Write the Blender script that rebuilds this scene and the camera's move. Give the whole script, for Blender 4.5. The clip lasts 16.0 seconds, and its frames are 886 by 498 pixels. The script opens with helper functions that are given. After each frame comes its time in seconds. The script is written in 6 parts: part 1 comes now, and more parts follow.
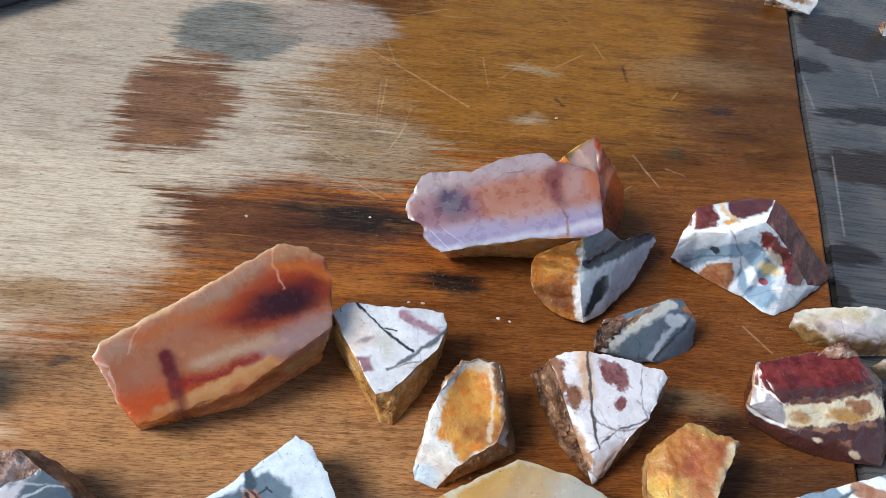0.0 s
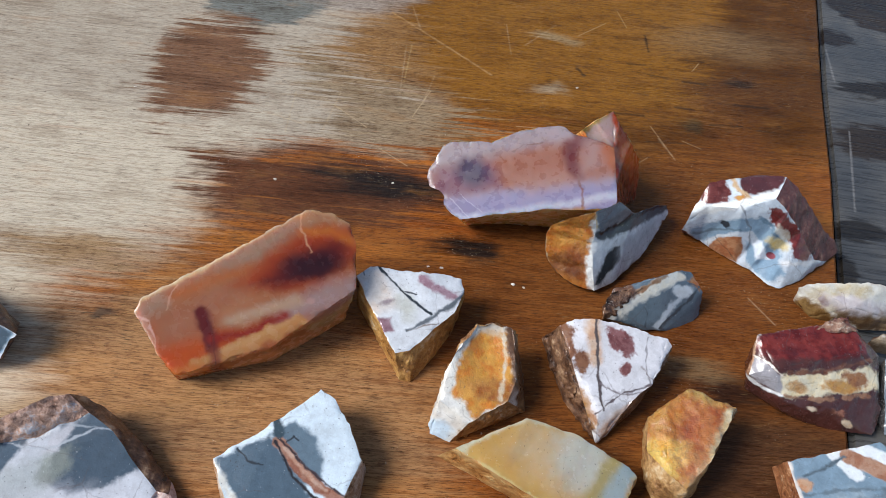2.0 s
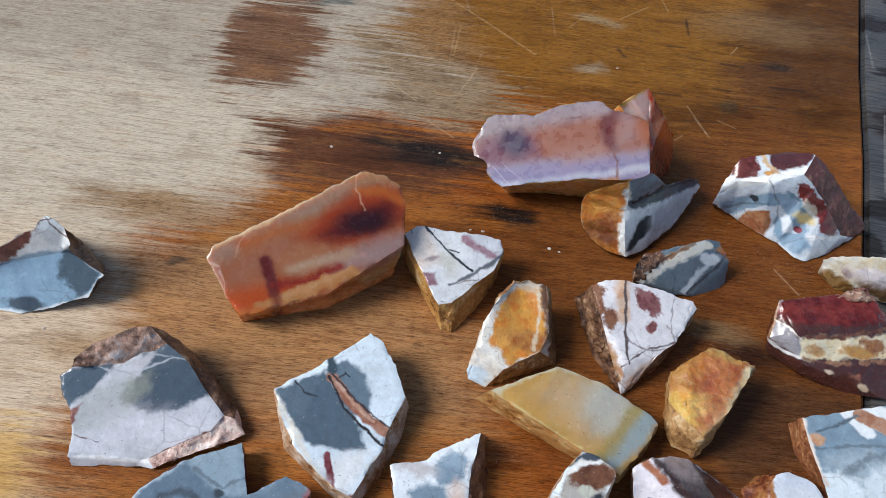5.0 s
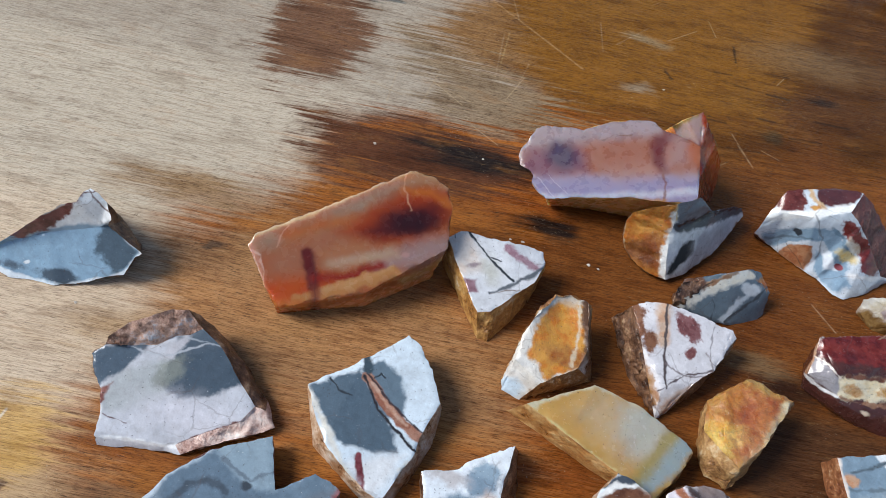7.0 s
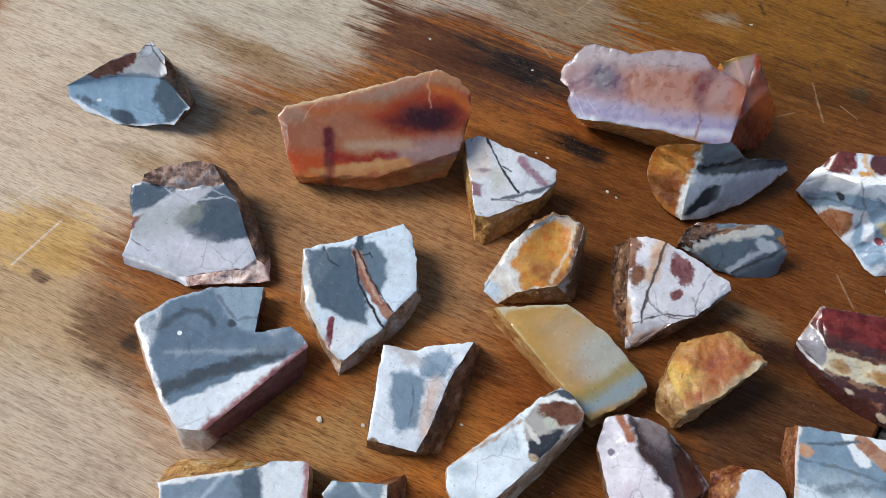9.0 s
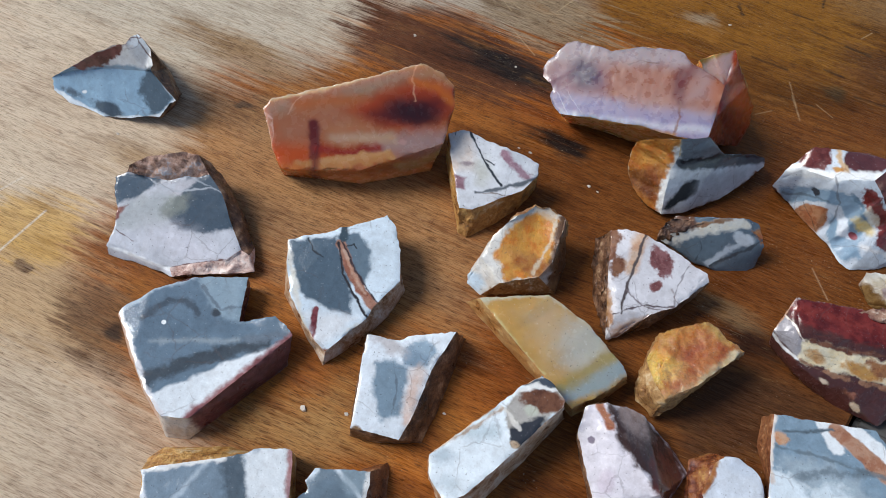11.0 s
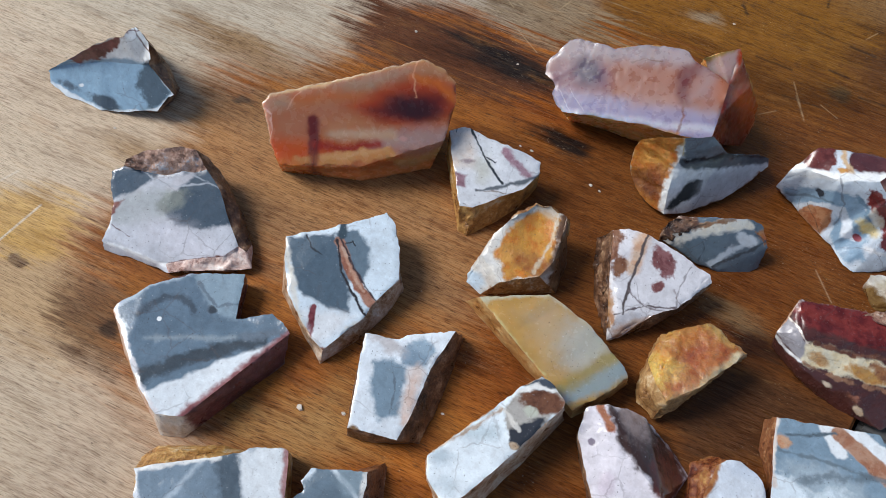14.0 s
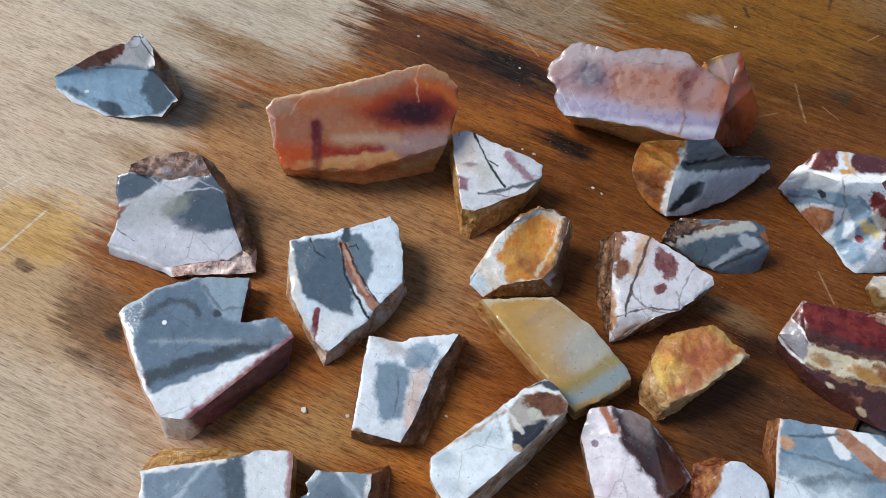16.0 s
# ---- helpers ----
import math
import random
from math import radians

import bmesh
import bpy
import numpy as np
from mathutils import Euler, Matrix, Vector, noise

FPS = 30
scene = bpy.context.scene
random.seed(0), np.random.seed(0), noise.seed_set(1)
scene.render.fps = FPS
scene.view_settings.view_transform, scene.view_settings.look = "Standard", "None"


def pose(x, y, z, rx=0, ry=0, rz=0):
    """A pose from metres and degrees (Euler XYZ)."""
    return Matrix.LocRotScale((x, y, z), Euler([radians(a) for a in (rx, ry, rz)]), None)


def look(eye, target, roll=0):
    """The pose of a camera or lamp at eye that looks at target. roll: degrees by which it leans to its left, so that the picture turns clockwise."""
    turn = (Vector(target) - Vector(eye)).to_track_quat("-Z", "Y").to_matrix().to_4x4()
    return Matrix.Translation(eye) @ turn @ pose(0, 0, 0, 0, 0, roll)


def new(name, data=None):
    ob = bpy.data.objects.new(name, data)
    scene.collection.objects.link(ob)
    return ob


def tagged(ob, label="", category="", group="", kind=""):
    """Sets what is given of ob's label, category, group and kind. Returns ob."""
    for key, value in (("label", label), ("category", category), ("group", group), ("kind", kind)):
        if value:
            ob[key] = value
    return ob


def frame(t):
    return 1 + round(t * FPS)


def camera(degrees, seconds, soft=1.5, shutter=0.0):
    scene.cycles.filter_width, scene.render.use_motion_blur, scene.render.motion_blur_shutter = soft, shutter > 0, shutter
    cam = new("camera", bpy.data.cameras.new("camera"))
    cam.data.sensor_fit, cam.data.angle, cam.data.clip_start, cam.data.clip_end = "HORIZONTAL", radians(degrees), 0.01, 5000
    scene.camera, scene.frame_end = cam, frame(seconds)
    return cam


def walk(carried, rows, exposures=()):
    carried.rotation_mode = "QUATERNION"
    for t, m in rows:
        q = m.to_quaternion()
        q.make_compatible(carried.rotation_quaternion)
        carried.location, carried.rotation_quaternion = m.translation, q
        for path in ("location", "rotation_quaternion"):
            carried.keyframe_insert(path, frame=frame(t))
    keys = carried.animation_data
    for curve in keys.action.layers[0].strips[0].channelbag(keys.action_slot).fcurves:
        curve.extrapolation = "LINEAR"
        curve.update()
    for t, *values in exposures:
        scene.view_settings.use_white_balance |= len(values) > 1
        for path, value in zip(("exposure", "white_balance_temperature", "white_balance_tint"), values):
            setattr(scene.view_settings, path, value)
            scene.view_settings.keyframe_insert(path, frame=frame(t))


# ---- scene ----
# A board with cut and broken stones. The path is in decimetres.
cam = camera(63.0, 16.0, soft=0.85)
PATH = [
    (0, (0.116, 0.078, 2.037), (0.191, 1.351, 0.496), 10.0),
    (0.5, (0.115, 0.045, 2.019), (0.179, 1.283, 0.45), 10.1),
    (1, (0.109, 0.045, 2.11), (0.176, 1.281, 0.539), 10.8),
    (1.5, (0.139, 0.009, 2.127), (0.2, 1.215, 0.533), 10.8),
    (2, (0.102, 0.048, 2.16), (0.146, 1.211, 0.534), 10.6),
    (2.5, (0.107, 0.04, 2.114), (0.134, 1.169, 0.463), 10.5),
    (3, (0.128, 0.017, 2.098), (0.142, 1.131, 0.438), 9.9),
    (3.5, (0.104, 0.008, 2.098), (0.118, 1.11, 0.429), 10.0),
    (4, (0.085, 0.005, 2.092), (0.078, 1.121, 0.432), 9.4),
    (4.2, (0.083, -0.018, 2.113), (0.056, 1.103, 0.457), 8.8),
    (6.3, (0.175, -0.269, 2.444), (0.076, 0.852, 0.791), 8.9),
    (6.5, (0.159, -0.267, 2.418), (0.065, 0.844, 0.757), 10.1),
    (7, (-0.05, -0.167, 2.223), (-0.103, 0.974, 0.582), 13.2),
    (7.5, (-0.139, -0.124, 2.166), (-0.153, 0.945, 0.476), 15.5),
    (8, (0.135, 0.013, 2.219), (-0.016, 0.942, 0.455), 12.4),
    (8.5, (0.227, 0.001, 2.298), (-0.039, 0.828, 0.496), 9.8),
    (9, (0.418, -0.085, 2.358), (0.095, 0.717, 0.554), 6.9),
    (9.5, (0.466, -0.139, 2.415), (0.151, 0.677, 0.616), 7.8),
    (9.7, (0.472, -0.143, 2.405), (0.162, 0.673, 0.606), 7.8),
    (12, (0.433, -0.125, 2.36), (0.145, 0.718, 0.57), 10.1),
    (12.5, (0.432, -0.13, 2.36), (0.143, 0.71, 0.568), 9.9),
    (13, (0.446, -0.123, 2.342), (0.161, 0.72, 0.55), 10.5),
    (13.5, (0.438, -0.127, 2.346), (0.148, 0.712, 0.554), 10.1),
    (14, (0.446, -0.125, 2.334), (0.154, 0.709, 0.539), 10.0),
    (14.5, (0.439, -0.129, 2.342), (0.144, 0.705, 0.548), 9.7),
    (15, (0.423, -0.144, 2.342), (0.131, 0.697, 0.551), 10.1),
    (15.5, (0.442, -0.139, 2.339), (0.146, 0.695, 0.545), 9.5),
    (16, (0.453, -0.132, 2.343), (0.146, 0.706, 0.553), 9.0),
]

walk(cam, [(t, look(Vector(eye) * 0.1, Vector(target) * 0.1, roll)) for t, eye, target, roll in PATH],
     exposures=[(0, 0.57), (1.5, 0.47), (3, 0.36), (7, 0.29), (9.5, 0.2), (16, 0.18)])

# ---- light: an open porch with daylight from the far left ----
SUN_ELEVATION, SUN_AZIMUTH = radians(43), radians(-100)      # azimuth from +y, minus to the left
world = bpy.data.worlds.new("world")
scene.world = world
world.use_nodes = True
sky = world.node_tree.nodes.new("ShaderNodeTexSky")
sky.sky_type, sky.sun_disc = "NISHITA", False
sky.sun_elevation, sky.sun_rotation = SUN_ELEVATION, SUN_AZIMUTH
world.node_tree.links.new(sky.outputs[0], world.node_tree.nodes["Background"].inputs[0])
world.node_tree.nodes["Background"].inputs[1].default_value = 0.105
sun = new("sun", bpy.data.lights.new("sun", "SUN"))
sun.data.energy, sun.data.angle, sun.data.color = 3.1, radians(26), (1.0, 0.985, 0.96)
sun.matrix_world = look((math.sin(SUN_AZIMUTH) * 3, math.cos(SUN_AZIMUTH) * 3, math.tan(SUN_ELEVATION) * 3), (0, 0, 0))


# ---- material kit: all lengths in millimetres on the ground plan ----
class Kit:
    def __init__(self, name):
        self.mat = bpy.data.materials.new(name)
        self.mat.use_nodes = True
        self.tree = self.mat.node_tree
        self.shader = self.tree.nodes["Principled BSDF"]
        where = self.node("ShaderNodeNewGeometry").outputs["Position"]
        self.p3 = self.vec("SCALE", where, scale=1000.0)
        self.p = self.vec("MULTIPLY", self.p3, (1, 1, 0))

    def node(self, kind):
        return self.tree.nodes.new(kind)

    def put(self, socket, value):
        if isinstance(value, bpy.types.NodeSocket):
            self.tree.links.new(value, socket)
        else:
            socket.default_value = value

    def math(self, op, a, b=0.0, c=0.0, clamp=False):
        n = self.node("ShaderNodeMath")
        n.operation, n.use_clamp = op, clamp
        for s, v in zip(n.inputs, (a, b, c)):
            self.put(s, v)
        return n.outputs[0]

    def vec(self, op, a, b=None, scale=None):
        n = self.node("ShaderNodeVectorMath")
        n.operation = op
        self.put(n.inputs[0], a)
        if b is not None:
            self.put(n.inputs[1], b)
        if scale is not None:
            n.inputs["Scale"].default_value = scale
        return n.outputs["Value"] if op in ("DOT_PRODUCT", "LENGTH") else n.outputs["Vector"]

    def noise(self, scale, detail=3.0, at=None, rough=0.55, colour=False, stretch=None):
        n = self.node("ShaderNodeTexNoise")
        at = at or self.p3
        if stretch:
            at = self.vec("MULTIPLY", at, stretch)
        self.put(n.inputs["Vector"], at)
        n.inputs["Scale"].default_value, n.inputs["Detail"].default_value, n.inputs["Roughness"].default_value = scale, detail, rough
        return n.outputs["Color" if colour else 0]

    def ramp(self, value, low, high, a=0.0, b=1.0, smooth=True):
        n = self.node("ShaderNodeMapRange")
        n.interpolation_type = "SMOOTHSTEP" if smooth else "LINEAR"
        self.put(n.inputs[0], value)
        for i, v in enumerate((low, high, a, b)):
            self.put(n.inputs[i + 1], v)
        return n.outputs[0]

    def mix(self, fac, a, b, kind="MIX"):
        n = self.node("ShaderNodeMix")
        n.data_type, n.blend_type = "RGBA", kind
        n.clamp_factor = True
        self.put(n.inputs[0], fac)
        for s, v in ((n.inputs[6], a), (n.inputs[7], b)):
            self.put(s, (*v, 1) if isinstance(v, tuple) else v)
        return n.outputs[2]

    def height(self):
        n, c = self.node("ShaderNodeSeparateXYZ"), self.node("ShaderNodeCombineXYZ")
        self.put(n.inputs[0], self.p3)
        for s in c.inputs:
            self.put(s, n.outputs[2])
        return c.outputs[0]

    # distances, positive inside
    def poly(self, p, xy):
        pts = [(xy[i], xy[i + 1]) for i in range(0, len(xy), 2)]
        area = sum(a[0] * b[1] - b[0] * a[1] for a, b in zip(pts, pts[1:] + pts[:1]))
        if area < 0:
            pts.reverse()
        d = None
        for a, b in zip(pts, pts[1:] + pts[:1]):
            e = Vector((b[0] - a[0], b[1] - a[1])).normalized()
            n = (-e.y, e.x, 0)
            s = self.math("SUBTRACT", self.vec("DOT_PRODUCT", p, n), n[0] * a[0] + n[1] * a[1])
            d = s if d is None else self.math("MINIMUM", d, s)
        return d

    def blob(self, p, x, y, rx, ry, turn=0.0):
        c, s = math.cos(radians(turn)), math.sin(radians(turn))
        q = self.vec("SUBTRACT", p, (x, y, 0))
        u = self.vec("DOT_PRODUCT", q, (c / rx, s / rx, 0))
        v = self.vec("DOT_PRODUCT", q, (-s / ry, c / ry, 0))
        r = self.math("SQRT", self.math("ADD", self.math("MULTIPLY", u, u), self.math("MULTIPLY", v, v)))
        return self.math("MULTIPLY", self.math("SUBTRACT", 1.0, r), min(rx, ry))

    def line(self, p, width, *xy):
        d = None
        for i in range(0, len(xy) - 2, 2):
            a, b = Vector((*xy[i:i + 2], 0)), Vector((*xy[i + 2:i + 4], 0))
            ba = b - a
            q = self.vec("SUBTRACT", p, tuple(a))
            h = self.math("DIVIDE", self.vec("DOT_PRODUCT", q, tuple(ba)), max(ba.length_squared, 1e-6), clamp=True)
            n = self.node("ShaderNodeVectorMath")
            n.operation = "SCALE"
            n.inputs[0].default_value = tuple(ba)
            self.put(n.inputs["Scale"], h)
            s = self.math("SUBTRACT", width / 2, self.vec("LENGTH", self.vec("SUBTRACT", q, n.outputs[0])))
            d = s if d is None else self.math("MAXIMUM", d, s)
        return d

    def layers(self, colour, layers, fray):
        """layers: (kind, numbers, softness, fray, colour, strength)."""
        for kind, xy, soft, rag, tone, *rest in layers:
            d = {"poly": lambda: self.poly(self.warp, xy), "blob": lambda: self.blob(self.warp, *xy), "line": lambda: self.line(self.warp, *xy), "scratch": lambda: self.line(self.p, *xy)}[kind]()
            if rag:
                d = self.math("MULTIPLY_ADD", fray, rag, d)
            m = self.ramp(d, -soft, soft)
            if rest and rest[0] != 1:
                m = self.math("MULTIPLY", m, rest[0])
            colour = self.mix(m, colour, tone)
        return colour

    def bump(self, height, strength, distance):
        n = self.node("ShaderNodeBump")
        n.inputs["Strength"].default_value, n.inputs["Distance"].default_value = strength, distance
        self.put(n.inputs["Height"], height)
        self.put(self.shader.inputs["Normal"], n.outputs[0])

    def set(self, base_color, roughness):
        self.put(self.shader.inputs["Base Color"], base_color)
        self.put(self.shader.inputs["Roughness"], roughness)


def face_material(name, base, layers, rough=0.16, glow=0.0, speck=0.06, bump=0.25, warp=1.2, mark=0.22, lean=(0, 0), coat=0.22):
    """A sawn or broken, wet stone face: base colour, zones, fine speckle."""
    k = Kit(name)
    w = k.vec("SUBTRACT", k.noise(0.22, 3, colour=True), (0.5, 0.5, 0.5))
    if lean != (0, 0):
        k.p = k.vec("ADD", k.p, k.vec("MULTIPLY", k.height(), (lean[0], lean[1], 0)))
    k.warp = k.vec("ADD", k.p, k.vec("MULTIPLY", w, (warp * 2, warp * 2, 0)))
    fine, coarse = k.noise(0.9, 5, rough=0.65), k.noise(0.11, 3)
    fray = k.math("ADD", k.math("MULTIPLY", k.math("SUBTRACT", fine, 0.5), 0.35), k.math("MULTIPLY", k.math("SUBTRACT", k.noise(0.26, 3, rough=0.55), 0.5), 1.2))
    colour = k.mix(k.ramp(coarse, 0.35, 0.65), base, tuple(c * 0.86 for c in base))
    colour = k.layers(colour, layers, fray)
    if mark > 0.1:
        # iron-stained clouds: deeper and more saturated inside each zone
        rich = k.mix(1.0, k.mix(1.0, colour, colour, "MULTIPLY"), (1.55, 1.55, 1.55), "MULTIPLY")
        sep = k.node("ShaderNodeSeparateColor")
        k.put(sep.inputs[0], colour)
        warm = k.ramp(k.math("SUBTRACT", sep.outputs[0], sep.outputs[2]), 0.02, 0.15, 0.0, 1.0)
        iron = k.ramp(k.noise(0.2, 5, rough=0.72), 0.42, 0.62, 0.0, 0.65)
        colour = k.mix(k.math("MULTIPLY", iron, warm), colour, rich)
    colour = k.mix(k.ramp(fine, 0.3, 0.7, 0, speck), colour, (0.05, 0.05, 0.055), "MIX")
    mottle = k.noise(0.38, 5, rough=0.7)
    colour = k.mix(k.ramp(mottle, 0.36, 0.52, mark, 0.0), colour, (0.55, 0.50, 0.47), "MULTIPLY")
    colour = k.mix(k.ramp(mottle, 0.54, 0.68, 0.0, mark * 1.6), colour, (1.35, 1.35, 1.35), "MULTIPLY")
    v = k.node("ShaderNodeTexVoronoi")
    v.feature = "DISTANCE_TO_EDGE"
    v.inputs["Scale"].default_value = 0.085
    k.put(v.inputs["Vector"], k.vec("ADD", k.p3, k.vec("SCALE", w, scale=3.0)))
    crack = k.math("MULTIPLY", k.ramp(v.outputs["Distance"], 0.008, 0.022, 1.0, 0.0), k.ramp(k.noise(0.07, 2), 0.5, 0.6, 0.0, mark * 1.2))
    colour = k.mix(crack, colour, (0.10, 0.07, 0.06))
    pits = k.ramp(k.noise(1.3, 2), 0.27, 0.32, 0.6 if mark else 0.0, 0.0)
    colour = k.mix(pits, colour, (0.06, 0.05, 0.05))
    dots = k.ramp(k.noise(1.6, 2), 0.70, 0.76)
    colour = k.mix(k.math("MULTIPLY", dots, 0.35 if mark else 0.0), colour, (0.85, 0.86, 0.85))
    rim = k.ramp(k.tree.nodes["Geometry"].outputs["Pointiness"], 0.53, 0.60, 0.0, 0.5 if mark else 0.0)
    colour = k.mix(k.math("MULTIPLY", rim, k.ramp(fine, 0.35, 0.6)), colour, (0.78, 0.74, 0.68))
    stain = k.math("MULTIPLY", k.ramp(k.tree.nodes["Geometry"].outputs["Pointiness"], 0.54, 0.60, 0.0, 0.75 if mark else 0.0), k.ramp(k.noise(0.21, 4), 0.50, 0.58))
    colour = k.mix(stain, colour, (0.27, 0.14, 0.065))
    colour = k.mix(1.0, colour, {0.5: (0.90, 0.88, 0.92), 0.6: (0.87, 0.76, 0.68)}.get(glow, (0.96, 1.0, 1.03)), "MULTIPLY")
    k.set(base_color=colour, roughness=k.ramp(k.noise(0.3, 4), 0.3, 0.7, rough * 0.6, rough * 1.6))
    k.shader.inputs["Coat Weight"].default_value = coat
    k.shader.inputs["Coat Roughness"].default_value = 0.06
    if glow:
        k.shader.inputs["Subsurface Weight"].default_value = glow
        k.shader.inputs["Subsurface Radius"].default_value = (1.0, 0.45, 0.25)
        k.shader.inputs["Subsurface Scale"].default_value = 0.011
    k.bump(k.math("ADD", k.noise(0.5, 5), k.math("MULTIPLY", k.noise(2.2, 2), 0.35)), bump, 0.0006)
    return k.mat


def rind_material(name, tones, rough=0.4, bump=0.8, scale=0.16):
    """Rough outer crust of a stone, from three or more tones, dark to light."""
    k = Kit(name)
    a, b = k.noise(scale, 6, rough=0.65), k.noise(scale * 5, 4, rough=0.7)
    v = k.math("ADD", k.math("MULTIPLY", a, 0.7), k.math("MULTIPLY", b, 0.3))
    n = k.node("ShaderNodeValToRGB")
    k.put(n.inputs[0], v)
    els = n.color_ramp.elements
    for i, c in enumerate(tones):
        e = els[i] if i < 2 else els.new(0.5)
        e.color = (*c, 1)
    for i, c in enumerate(tones):
        els[i].position = 0.36 + 0.28 * i / (len(tones) - 1)
    for i, c in enumerate(tones):
        els[i].color = (*c, 1)
    k.set(base_color=n.outputs[0], roughness=k.ramp(a, 0.3, 0.7, rough * 0.6, rough * 1.5))
    k.shader.inputs["Coat Weight"].default_value = 0.25
    k.shader.inputs["Coat Roughness"].default_value = 0.15
    k.bump(v, bump, 0.003)
    return k.mat


